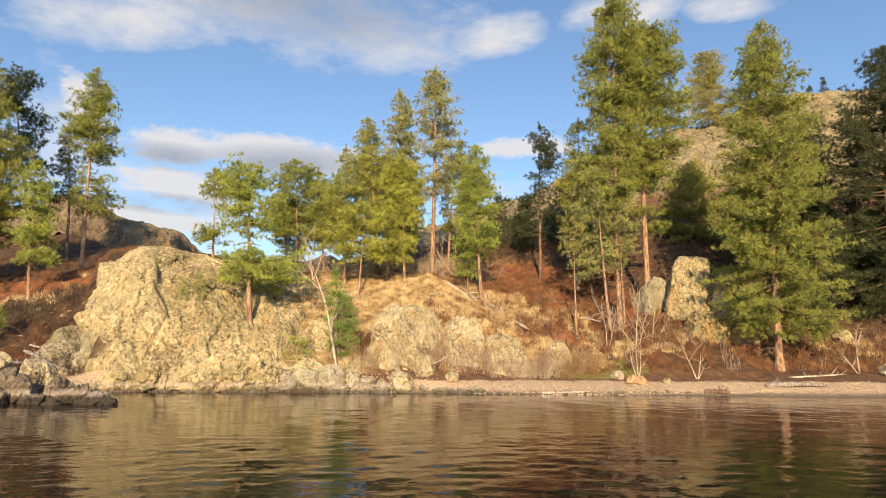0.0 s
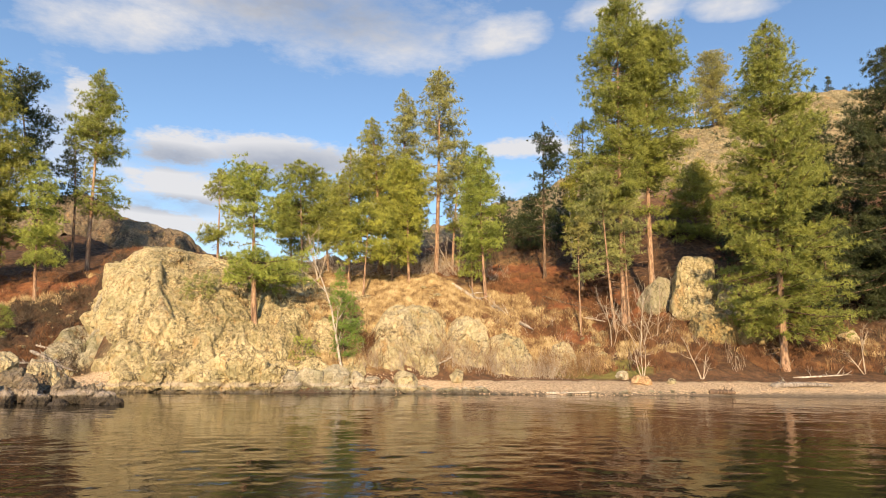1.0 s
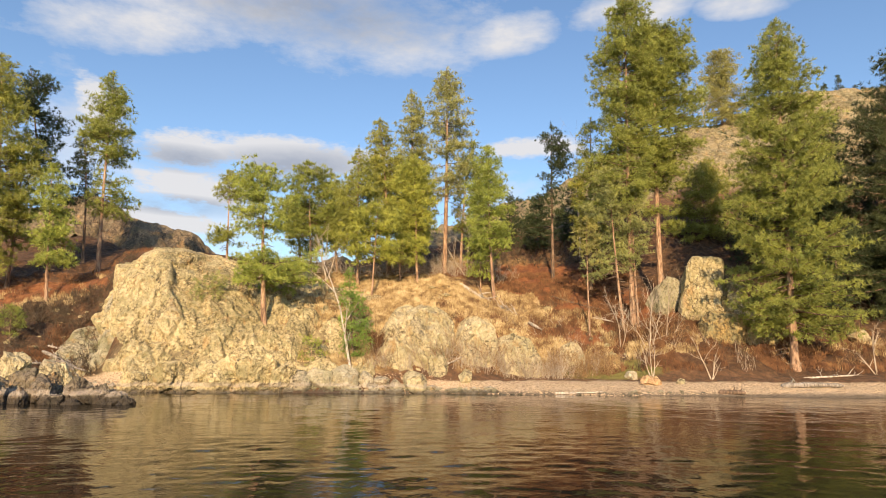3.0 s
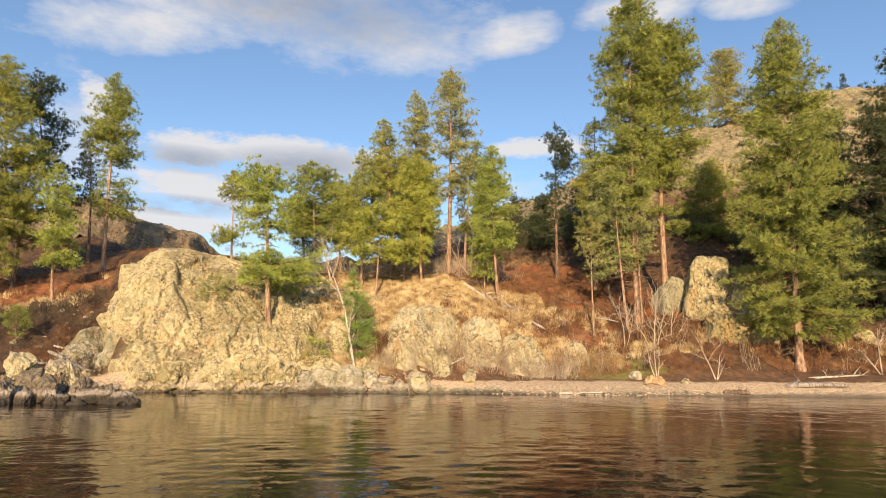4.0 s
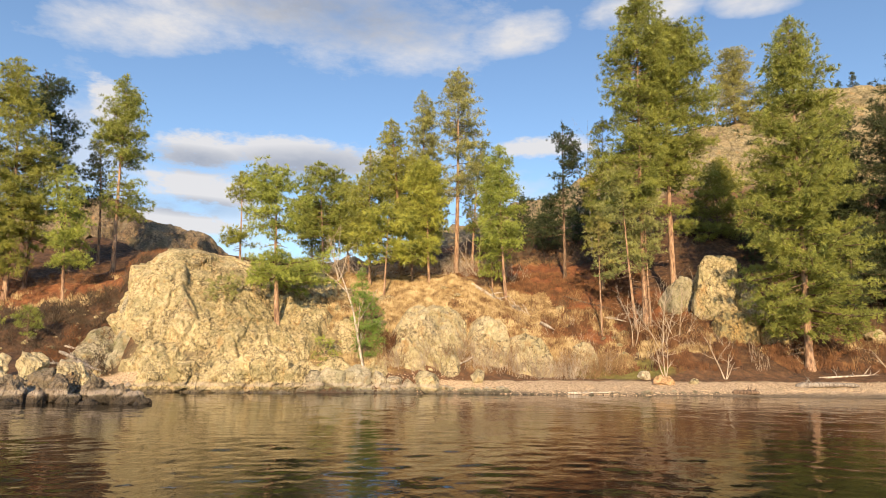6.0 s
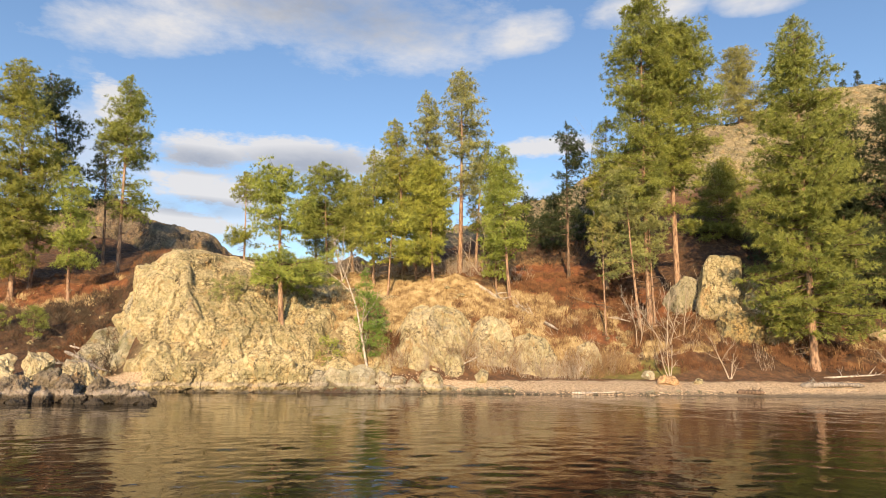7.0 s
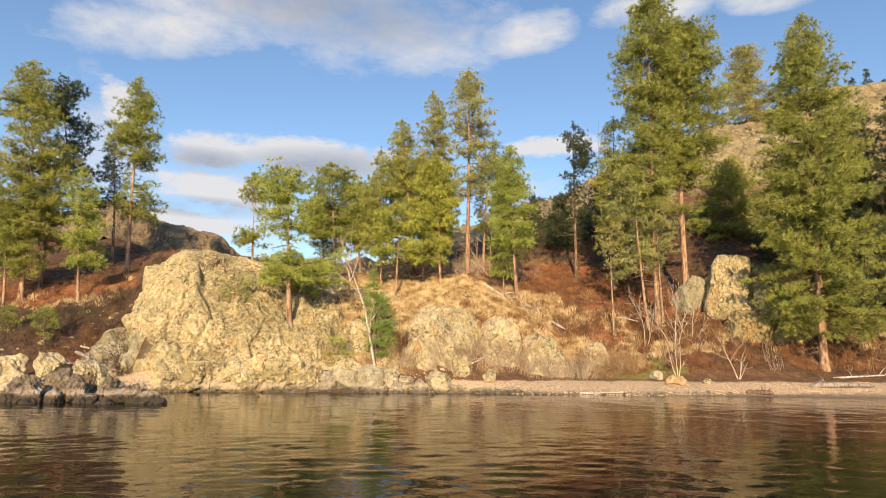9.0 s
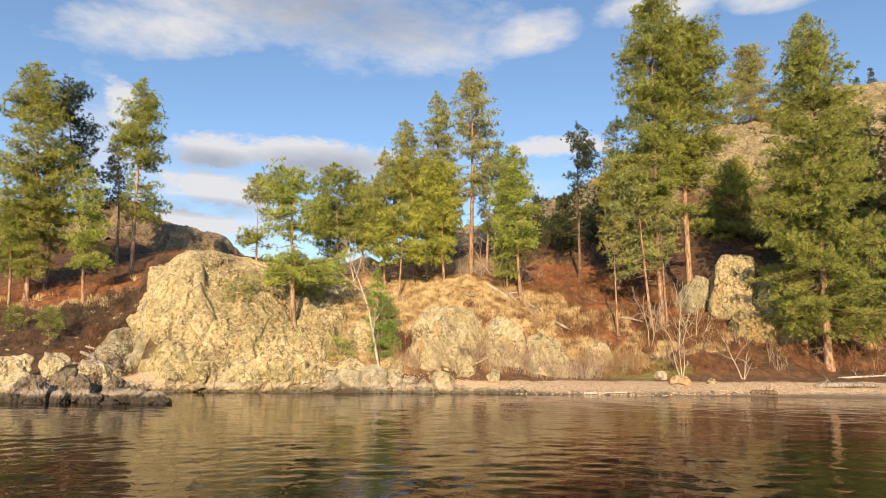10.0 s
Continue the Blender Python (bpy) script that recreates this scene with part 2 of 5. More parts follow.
CLIFF = rock_colour(Mat("cliff_rock"), (0.11, 0.085, 0.043), (0.40, 0.315, 0.155), (0.64, 0.53, 0.30), (0.31, 0.27, 0.13))
GREYROCK = rock_colour(Mat("grey_rock"), (0.14, 0.11, 0.075), (0.41, 0.34, 0.225), (0.62, 0.54, 0.39), (0.31, 0.28, 0.16))
# brown rock of the far hill, darkened for the trees' shadow on it
SHADEROCK = rock_colour(Mat("shaded_rock"), (0.045, 0.032, 0.022), (0.14, 0.10, 0.062), (0.28, 0.21, 0.125), (0.13, 0.105, 0.055))
PALEROCK = rock_colour(Mat("pale_rock"), (0.15, 0.115, 0.065), (0.45, 0.365, 0.21), (0.65, 0.55, 0.335), (0.40, 0.345, 0.18))
SHOREROCK = rock_colour(Mat("shore_rock"), (0.10, 0.08, 0.055), (0.32, 0.27, 0.17), (0.52, 0.46, 0.32), (0.28, 0.26, 0.13))
HILLROCK = rock_colour(Mat("hill_rock"), (0.10, 0.075, 0.036), (0.26, 0.205, 0.10), (0.42, 0.34, 0.19), (0.155, 0.135, 0.06), stain=False)
OCHREROCK = rock_colour(Mat("ochre_rock"), (0.12, 0.08, 0.035), (0.37, 0.25, 0.09), (0.55, 0.40, 0.17), (0.27, 0.25, 0.13))
WETROCK = rock_colour(Mat("wet_rock"), (0.035, 0.026, 0.018), (0.125, 0.095, 0.065), (0.29, 0.23, 0.155), (0.13, 0.11, 0.06), wet=0.12)


def ground_material():
    m = Mat("hillside")
    fine = m.noise(2.5, 8, 0.7)
    mid = m.noise(0.6, 6, 0.65)
    soil = m.ramp(fine, (0.3, (0.06, 0.035, 0.02)), (0.55, (0.17, 0.085, 0.038)), (0.75, (0.28, 0.155, 0.07)))
    grass = m.ramp(fine, (0.36, (0.13, 0.072, 0.028)), (0.49, (0.36, 0.225, 0.085)), (0.66, (0.55, 0.395, 0.175)))
    red = m.ramp(m.math("ADD", m.math("MULTIPLY", fine, 0.6), m.math("MULTIPLY", mid, 0.4)), (0.3, (0.055, 0.024, 0.013)),
                 (0.5, (0.245, 0.088, 0.030)), (0.7, (0.42, 0.19, 0.070)))
    rock = m.ramp(m.math("ADD", m.math("MULTIPLY", fine, 0.6), m.math("MULTIPLY", mid, 0.4)), (0.38, (0.09, 0.07, 0.04)),
                  (0.5, (0.27, 0.205, 0.105)), (0.64, (0.45, 0.36, 0.19)))
    gravel = m.ramp(m.noise(9, 4, 0.75), (0.32, (0.20, 0.13, 0.08)), (0.5, (0.56, 0.41, 0.255)), (0.68, (0.74, 0.59, 0.40)))
    green = m.ramp(fine, (0.3, (0.13, 0.11, 0.025)), (0.7, (0.30, 0.26, 0.065)))

    def zone(name, lo=0.35, hi=0.65):
        f = m.math("ADD", m.attr(name), m.math("MULTIPLY", m.math("SUBTRACT", mid, 0.5), 0.9))
        return m.ramp(f, (lo, 0.0), (hi, 1.0))

    c = m.mix(zone("grass"), soil, grass)
    c = m.mix(zone("red"), c, red)
    c = m.mix(zone("rock"), c, rock)
    c = m.mix(zone("green"), c, green)
    # dark plant litter, whose colour also holds the shade lying on the slopes
    litter_shade = m.ramp(fine, (0.34, (0.038, 0.019, 0.009)), (0.52, (0.105, 0.052, 0.022)), (0.7, (0.21, 0.115, 0.05)))
    c = m.mix(zone("litter_shade"), c, litter_shade)
    c = m.mix(m.ramp(m.attr("beach"), (0.4, 0.0), (0.6, 1.0)), c, gravel)
    h = m.math("ADD", m.height(), m.math("MULTIPLY", m.math("SUBTRACT", m.noise(1.3, 4), 0.5), 0.25))
    c = m.mix(m.ramp(h, (0.06, 0.7), (0.2, 0.0)), c, (0.09, 0.07, 0.05))
    m.put("Base Color", c).put("Roughness", 0.95)
    m.bump(m.math("ADD", m.noise(6, 8, 0.75), m.noise(22, 4, 0.7)), 0.8, 0.1)
    return m.m


def water_material():
    m = Mat("lake_water")
    m.put("Base Color", (0.014, 0.012, 0.008)).put("Roughness", 0.03).put("IOR", 1.333).put("Specular IOR Level", 0.185)
    n = m.math("ADD", m.noise(3.2, 2, 0.5, (1.2, 1, 1)), m.math("MULTIPLY", m.noise(8, 2, 0.5), 0.25))
    m.bump(n, 0.32, 0.025)
    return m.m


def bark_material(name, deep, plate, fleck):
    m = Mat(name)
    n = m.noise(4.0, 6, 0.65, (2.2, 2.2, 0.5))
    c = m.ramp(n, (0.36, deep), (0.5, plate), (0.66, fleck))
    m.put("Base Color", c).put("Roughness", 0.92).bump(n, 0.8, 0.06)
    return m.m


def needle_material(name, dark, light, dry):
    m = Mat(name)
    n = m.noise(0.9, 4, 0.6)
    c = m.ramp(n, (0.34, dark), (0.62, light))
    c = m.mix(m.ramp(m.noise(2.6, 3, 0.6), (0.58, 0.0), (0.72, 0.4)), c, dry)
    tint = m.ramp(m.random(), (0.0, (0.86, 0.93, 0.88)), (0.5, (0.97, 1.0, 0.97)), (1.0, (1.08, 1.03, 0.92)))
    c = m.mix(1.0, c, tint, "MULTIPLY")
    m.put("Base Color", c).put("Roughness", 0.55).put("Specular IOR Level", 0.35)
    tr = m.nt.nodes.new("ShaderNodeBsdfTranslucent")
    m.link(c, tr.inputs["Color"])
    mx = m.nt.nodes.new("ShaderNodeMixShader")
    mx.inputs[0].default_value = 0.22
    m.link(m.bsdf.outputs[0], mx.inputs[1])
    m.link(tr.outputs[0], mx.inputs[2])
    m.link(mx.outputs[0], m.out.inputs["Surface"])
    return m.m


def plain_fibre(name, *stops, scale=1.5):
    m = Mat(name)
    n = m.noise(scale, 5, 0.7)
    m.put("Base Color", m.ramp(n, *stops)).put("Roughness", 0.9)
    return m.m


GROUND = ground_material()
WATER = water_material()
BARK = bark_material("pine_bark", (0.12, 0.07, 0.045), (0.33, 0.20, 0.12), (0.50, 0.35, 0.225))
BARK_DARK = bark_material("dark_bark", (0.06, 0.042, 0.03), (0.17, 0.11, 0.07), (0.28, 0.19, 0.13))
DEADWOOD = bark_material("dead_wood", (0.24, 0.19, 0.14), (0.48, 0.41, 0.33), (0.66, 0.59, 0.49))
DRIFT = bark_material("drift_wood", (0.10, 0.083, 0.065), (0.235, 0.20, 0.165), (0.39, 0.345, 0.29))
# brown shrubs; on the left and wooded slopes a darkened brush for shade
DARK_SHADE_TWIGS = plain_fibre("dark_shade_brush", (0.35, (0.05, 0.035, 0.02)), (0.55, (0.12, 0.085, 0.05)), (0.75, (0.24, 0.18, 0.11)))
NEEDLES = needle_material("pine_needles", (0.175, 0.192, 0.045), (0.395, 0.402, 0.09), (0.47, 0.40, 0.125))
NEEDLES_PALE = needle_material("pale_needles", (0.235, 0.235, 0.09), (0.46, 0.44, 0.155), (0.54, 0.455, 0.20))
# dark bluish pines and hill bushes; in the wood this colour holds the shade
NEEDLES_DARK_SHADE = needle_material("dark_shade_needles", (0.04, 0.055, 0.026), (0.095, 0.115, 0.046), (0.14, 0.145, 0.06))
NEEDLES_YOUNG = needle_material("young_needles", (0.20, 0.235, 0.05), (0.45, 0.48, 0.10), (0.51, 0.45, 0.125))
NEEDLES_FIR = needle_material("fir_needles", (0.14, 0.22, 0.045), (0.30, 0.40, 0.08), (0.34, 0.38, 0.10))
DRYGRASS = plain_fibre("dry_grass", (0.38, (0.15, 0.085, 0.037)), (0.50, (0.39, 0.275, 0.125)), (0.63, (0.60, 0.465, 0.25)), scale=1.3)
TWIGS = plain_fibre("bare_twigs", (0.35, (0.16, 0.088, 0.038)), (0.55, (0.36, 0.225, 0.105)), (0.75, (0.53, 0.38, 0.205)))
REDTWIGS = plain_fibre("red_brush", (0.35, (0.065, 0.030, 0.013)), (0.52, (0.15, 0.066, 0.026)), (0.72, (0.27, 0.145, 0.06)))
PALETWIGS = plain_fibre("pale_twigs", (0.35, (0.30, 0.22, 0.15)), (0.6, (0.52, 0.43, 0.32)), (0.8, (0.66, 0.58, 0.46)))
OCHRE = plain_fibre("ochre_wood", (0.35, (0.20, 0.115, 0.055)), (0.55, (0.44, 0.29, 0.15)), (0.75, (0.55, 0.40, 0.23)), scale=4)
PEBBLE = Mat("pebbles")
PEBBLE.put("Base Color", PEBBLE.mix(0.7, PEBBLE.ramp(PEBBLE.noise(2.7, 3, 0.8), (0.3, (0.20, 0.14, 0.09)), (0.5, (0.56, 0.41, 0.27)), (0.7, (0.72, 0.57, 0.41))), (0.58, 0.42, 0.26))).put("Roughness", 0.8)
PEBBLE = PEBBLE.m


# ---- the lie of the land ----
# how the land rises behind the water, stretch by stretch of the shore: metres ahead, metres high
WOODED_POINT = ((29, 0), (38, 2.4), (43, 4.6), (49, 7), (56, 9.6), (75, 18), (90, 20))
ROCKY_POINT = ((31, 0), (38, 2.5), (43, 4.6), (46, 6.1), (49, 7.2), (56, 10), (75, 17.6), (90, 19))
COVE = ((33.5, 0), (36, 0.5), (39, 2.6), (43, 5), (47, 7), (52, 8.6), (60, 12), (75, 17), (90, 17))
GULLY = ((34.3, 0), (36.2, 0.7), (38.8, 2.4), (42, 4.6), (46, 7.2), (52, 8.8), (60, 11.8), (75, 15), (90, 15))
BLUFF_EDGE = ((35, 0), (36.2, 1.2), (38, 3.6), (40, 6.2), (42.5, 8.1), (46, 8.8), (60, 11.6), (75, 13), (90, 13))
BLUFF = ((35.3, 0), (37.3, 2.7), (39.3, 5.4), (42.5, 8.2), (46, 9), (60, 11.6), (75, 12.5), (90, 12))
PINE_LEDGE = ((35.4, 0), (37.5, 1.7), (39.5, 3.3), (44, 6.8), (52, 9), (60, 10.6), (90, 12))
SNAG_SLOPE = ((35.7, 0), (37.8, 1.5), (41, 4.2), (48, 7.4), (56, 9.5), (62, 10.6), (90, 13))
GRASSY_BROW = ((35.8, 0), (37.6, 1.1), (40.4, 4.1), (47, 7.2), (54, 9), (66, 13.1), (78, 17.9), (95, 19))
RED_SLOPE = ((35.3, 0), (38.4, 0.9), (41.5, 3), (46, 5.6), (56, 10.2), (68, 15.9), (80, 21.5), (95, 23))
GROVE = ((35, 0), (38.3, 0.8), (40, 1.6), (43, 3.5), (50, 7.7), (58, 11.8), (75, 22.2), (85, 28.5), (100, 31))
TOWER_SLOPE = ((34.6, 0), (38, 0.9), (41, 3), (46, 6.1), (53, 11), (66, 19.8), (80, 31), (100, 34))
PINE_BEACH = ((34, 0), (38.3, 1), (43, 3.3), (50, 7), (60, 14.4), (74, 27.7), (86, 38.9), (100, 40))
FAR_WOOD = ((33.5, 0), (38.3, 1), (43, 3.6), (50, 8), (60, 16.5), (74, 30), (86, 41), (100, 42))
# their bearings: metres sideways for each metre ahead
SECTIONS = [(-0.9, WOODED_POINT), (-0.633, ROCKY_POINT), (-0.555, COVE), (-0.515, GULLY), (-0.484, BLUFF_EDGE),
            (-0.427, BLUFF), (-0.263, PINE_LEDGE), (-0.125, SNAG_SLOPE), (0.004, GRASSY_BROW), (0.133, RED_SLOPE),
            (0.262, GROVE), (0.409, TOWER_SLOPE), (0.599, PINE_BEACH), (0.9, FAR_WOOD)]


def land(x, y, rough=True):
    """The ground's height."""
    x, y = np.atleast_1d(np.asarray(x, float)), np.atleast_1d(np.asarray(y, float))
    bearing = np.clip(x / np.maximum(y, 20), -0.9, 0.9)
    keys = np.array([s[0] for s in SECTIONS])
    rowsz = []
    for _, prof in SECTIONS:
        py, pz = np.array(prof, float).T
        z = np.interp(y, py, pz)
        rowsz.append(np.where(y < py[0], np.maximum((y - py[0]) * 0.22, -3.0), z))
    rowsz = np.array(rowsz)
    i = np.clip(np.searchsorted(keys, bearing) - 1, 0, len(keys) - 2)
    f = (bearing - keys[i]) / (keys[i + 1] - keys[i])
    f = 0.5 * f + 0.5 * f * f * (3 - 2 * f)
    n = np.arange(len(x))
    z = rowsz[i, n] * (1 - f) + rowsz[i + 1, n] * f
    if rough:
        p = np.stack([x, y, 0 * x], 1)
        up = np.clip((z - 0.4) / 2.5, 0, 1)
        far = np.clip((y - 58) / 14, 0, 1)
        z = z + up * ((fbm(p * 0.22, 3, 5) - 0.5) * 0.9 + (fbm(p * 0.9, 4, 9) - 0.5) * 0.5)
        z = z + far * ((fbm(p * 0.12, 4, 21, 0.55) - 0.5) * 5.0 + (1 - np.abs(2 * fbm(p * 0.35, 4, 25) - 1)) * 1.3 - 1.0)
        z = z + (fbm(p * 2.2, 3, 33) - 0.5) * (0.08 + 0.50 * up)
    return z


def land1(x, y):
    return float(land(x, y)[0])


def lines(*runs):
    """Grid lines from (start, stop, step) runs."""
    out = [np.arange(a, b, s) for a, b, s in runs]
    return np.unique(np.round(np.concatenate(out), 4))


def zone(x, y, x0, y0, rx, ry, soft=0.5):
    d = np.sqrt(((x - x0) / rx) ** 2 + ((y - y0) / ry) ** 2)
    return np.clip((1 + soft - d) / (2 * soft), 0, 1)


def ground_sheet():
    xs = lines((-2600, -300, 400), (-300, -70, 25), (-70, -36, 0.8), (-36, 36, 0.25), (36, 72, 0.8), (72, 300, 25), (300, 2700, 400))
    ys = lines((-2600, -100, 400), (-100, 28, 16), (28, 33, 0.8), (33, 50, 0.2), (50, 64, 0.4), (64, 110, 0.7), (110, 300, 20), (300, 2700, 300))
    X, Y = np.meshgrid(xs, ys, indexing="ij")
    x, y = X.ravel(), Y.ravel()
    z = land(x, y)
    z = np.where(np.abs(x) > 75, z * np.clip(1.6 - np.abs(x) / 400, 0.4, 1), z)
    z = np.where((y < 30) | (np.abs(x) > 280), np.minimum(z, -3), z)
    me = mesh_of("ground", np.stack([x, y, z], 1), grid_faces(len(xs), len(ys)))
    beach = np.clip((0.86 - land(x, y, False)) / 0.4, 0, 1) * np.clip((x + 3.5) / 3, 0, 1) * np.clip((40 - y) / 1.5, 0, 1)
    beach = np.maximum(beach, zone(x, y, -18.5, 35.2, 2.6, 1.1))
    grass = np.maximum.reduce([zone(x, y, -0.5, 45.0, 9, 3.2), zone(x, y, 14, 42, 4, 1.4) * 0.5, zone(x, y, -32, 45, 9, 1.0) * 0.7, zone(x, y, 0, 39.5, 8, 2.5) * 0.5,
                               zone(x, y, 24, 41, 5, 1.2) * 0.8, zone(x, y, -8, 42, 8, 5), zone(x, y, -4, 54, 12, 6)])
    red = np.maximum.reduce([zone(x, y, 9.0, 49, 5.5, 5.5), zone(x, y, 20, 45, 13, 4), zone(x, y, -31, 46.5, 8, 2.2), zone(x, y, -20, 37.6, 2.2, 1.6),
                             zone(x, y, 4, 53, 9, 3), zone(x, y, 8, 43.5, 4, 2.5) * 0.8, zone(x, y, 19, 40.5, 5, 1.4)])
    rock = np.maximum.reduce([np.clip((y - 62) / 6, 0, 1) * 0.95, zone(x, y, -14, 40, 8, 5)])
    # litter, and painted shade: left slope, wood floor, bank, shadow beside the tower blocks
    litter_shade = np.maximum.reduce([zone(x, y, -26, 40.2, 10, 4.4) * 1.2, zone(x, y, 31, 48, 8, 9), zone(x, y, 22, 52, 9, 5), zone(x, y, 29, 42.5, 6, 2.5), zone(x, y, 23, 40.0, 10, 2.0) * 0.85, zone(x, y, -30, 58, 14, 7), zone(x, y, 15.8, 42.4, 3.0, 1.6)])
    green = zone(x, y, 10.0, 39.2, 3.2, 1.2)
    for name, v in (("beach", beach), ("grass", grass), ("red", red), ("rock", rock), ("green", green), ("litter_shade", litter_shade)):
        at = me.attributes.new(name, "FLOAT", "POINT")
        at.data.foreach_set("value", v.astype(np.float32))
    ob = part("ground", me, GROUND)
    tagged(ob, "hillside of dry grass, red bracken and bare soil above a pebble beach", "ground", kind="structure")


ground_sheet()


def lake():
    xs = lines((-2600, -300, 300), (-300, -40, 20), (-40, -24, 0.5), (-24, -13, 0.3), (-13, 13, 0.17), (13, 24, 0.3), (24, 40, 0.5), (40, 300, 20), (300, 2700, 300))
    ys = lines((-2600, -100, 300), (-100, 2, 8), (2, 5.5, 0.3), (5.5, 15, 0.075), (15, 38, 0.15), (38, 39, 0.5))
    X, Y = np.meshgrid(xs, ys, indexing="ij")
    x, y = X.ravel(), Y.ravel()
    p = np.stack([x * 1.7 + 0.35 * y, y * 1.5, 0 * x], 1)
    q = np.stack([x * 3.2 - 0.8 * y, y * 3.0, 0 * x + 4], 1)
    big = np.stack([x * 0.13, y * 0.28, 0 * x + 9], 1)
    gust = np.clip(fbm(big, 2, 71) * 2.4 - 0.6, 0.35, 1.3)
    z = (0.5 - np.abs(2 * fbm(p, 2, 61) - 1)) * 0.45 * WAVE * gust + (fbm(p * 0.5 + 7, 1, 63) - 0.5) * 0.6 * WAVE + (fbm(q, 1, 66) - 0.5) * WAVE * 0.60 * gust
    z = z * np.clip((40 - np.abs(x)) / 10, 0, 1) * np.clip((y - 2) / 3, 0, 1)
    me = mesh_of("water", np.stack([x, y, z], 1), grid_faces(len(xs), len(ys)))
    ob = part("water", me, WATER)
    tagged(ob, "dark rippled lake water mirroring the sunlit shore", "water", kind="structure")


WAVE = 0.028
lake()


# ---- rock ----
def rocky(p, seed, size=1.0):
    """How far weathered, jointed rock stands out at the points p: leaning slabs, broken faces, cracks, grain."""
    q = p / size
    warp = q + 0.7 * (np.stack([fbm(q * 0.7, 3, seed + 3), fbm(q * 0.7, 3, seed + 4), fbm(q * 0.7, 3, seed + 5)], 1) - 0.5)
    lean = np.stack([warp[:, 0] + 0.45 * warp[:, 2], warp[:, 1] * 0.7, 0.65 * warp[:, 2] - 0.3 * warp[:, 0]], 1)
    big, gap1 = facets(lean * 0.42, seed, 0.48, 0.46)
    mid, gap2 = facets(lean * np.array([1.25, 1.0, 0.9]) + 3.3, seed + 40, 0.24, 0.34)
    small, gap3 = facets(lean * np.array([3.4, 3.4, 2.4]) + 1.3, seed + 80, 0.085, 0.13)
    fade = np.clip(fbm(q * 0.6, 2, seed + 61) * 3 - 1.0, 0, 1)
    out = big + mid + small - np.clip(0.05 - gap1, 0, 1) * 1.3 * fade - np.clip(0.05 - gap2, 0, 1) * 1.8 * (1 - fade) - np.clip(0.05 - gap3, 0, 1) * 0.8
    out += (fbm(q * 0.4, 3, seed + 9) - 0.5) * 1.1 + (fbm(q * 4.5, 4, seed + 17, 0.7) - 0.5) * 0.13
    across = q[:, 0] * 0.80 + q[:, 2] * 0.62 + 0.9 * fbm(q * 0.5, 3, seed + 50) + 0.25 * fbm(q * 2.0, 2, seed + 51)
    saw = (across * 0.62) % 1.0
    low = np.clip(1.5 - q[:, 2] * size / 2.4, 0.0, 1) * np.clip(fbm(q * 0.7, 2, seed + 55) * 3 - 0.8, 0, 1)
    out += (saw - 0.5) * 0.55 * low - np.clip(0.10 - np.minimum(saw, 1 - saw), 0, 1) * 4.0 * low
    return out * size


def worn(d, nx, ny, most):
    """Heights on a grid with the sharp steps worn down to slopes; what is finer than most stays."""
    g = d.reshape(nx, ny)
    b = np.pad(g, ((4, 4), (6, 6)), mode="edge")
    b = sum(b[i:i + nx, :] for i in range(9)) / 9
    b = sum(b[:, j:j + ny] for j in range(13)) / 13
    return (b + np.clip(g - b, -most, most)).ravel()


def outcrop(name, x0, x1, y0, y1, step, lift, rough, seed, material, label, edge=0.22, hump=0.0, category="rock"):
    """Bare rock that stands out of the slope: a sheet over the ground, pushed out along its normals, its rim sunk in."""
    nx, ny = int((x1 - x0) / step) + 1, int((y1 - y0) / (step * 0.62)) + 1
    U, V = np.meshgrid(np.linspace(0, 1, nx), np.linspace(0, 1, ny), indexing="ij")
    u, v = U.ravel(), V.ravel()
    x, y = x0 + (x1 - x0) * u, y0 + (y1 - y0) * v
    z = land(x, y, False)
    e = 0.9
    nrm = np.stack([-(land(x + e, y, False) - land(x - e, y, False)) / (2 * e), -(land(x, y + e, False) - land(x, y - e, False)) / (2 * e), np.ones(len(x))], 1)
    nrm /= np.linalg.norm(nrm, axis=1)[:, None]
    p = np.stack([x, y, z], 1)
    wob = (fbm(p * 0.45, 4, seed + 31) - 0.5) * 0.9
    rim = 1 - (np.abs(2 * u - 1) ** 3 + np.abs(2 * v - 1) ** 3) ** 0.6 + wob * 0.9
    mask = np.clip(rim / edge, -1, 1)
    mask = np.where(mask > 0, mask * mask * (3 - 2 * mask), mask)
    rock = worn(rocky(p, seed), nx, ny, 0.15)
    d = lift * mask + 0.9 * np.minimum(mask, 0) - 0.3 * (1 - np.abs(mask)) + rough * rock * np.clip(mask + 0.15, 0, 1) * (1 - 0.65 * np.clip((nrm[:, 2] - 0.78) / 0.18, 0, 1))
    p = p + nrm * d[:, None]
    p[:, 2] += hump * np.clip(rim, 0, 1) ** 0.7
    ob = part(name, mesh_of(name, p, grid_faces(nx, ny), smooth=False), material)
    tagged(ob, label, category)
    return ob


_ICO = {}


def ico(level):
    if level not in _ICO:
        bm = bmesh.new()
        bmesh.ops.create_icosphere(bm, subdivisions=level, radius=1.0)
        bm.verts.ensure_lookup_table()
        _ICO[level] = (np.array([v.co[:] for v in bm.verts]), np.array([[v.index for v in f.verts] for f in bm.faces]))
        bm.free()
    return _ICO[level]


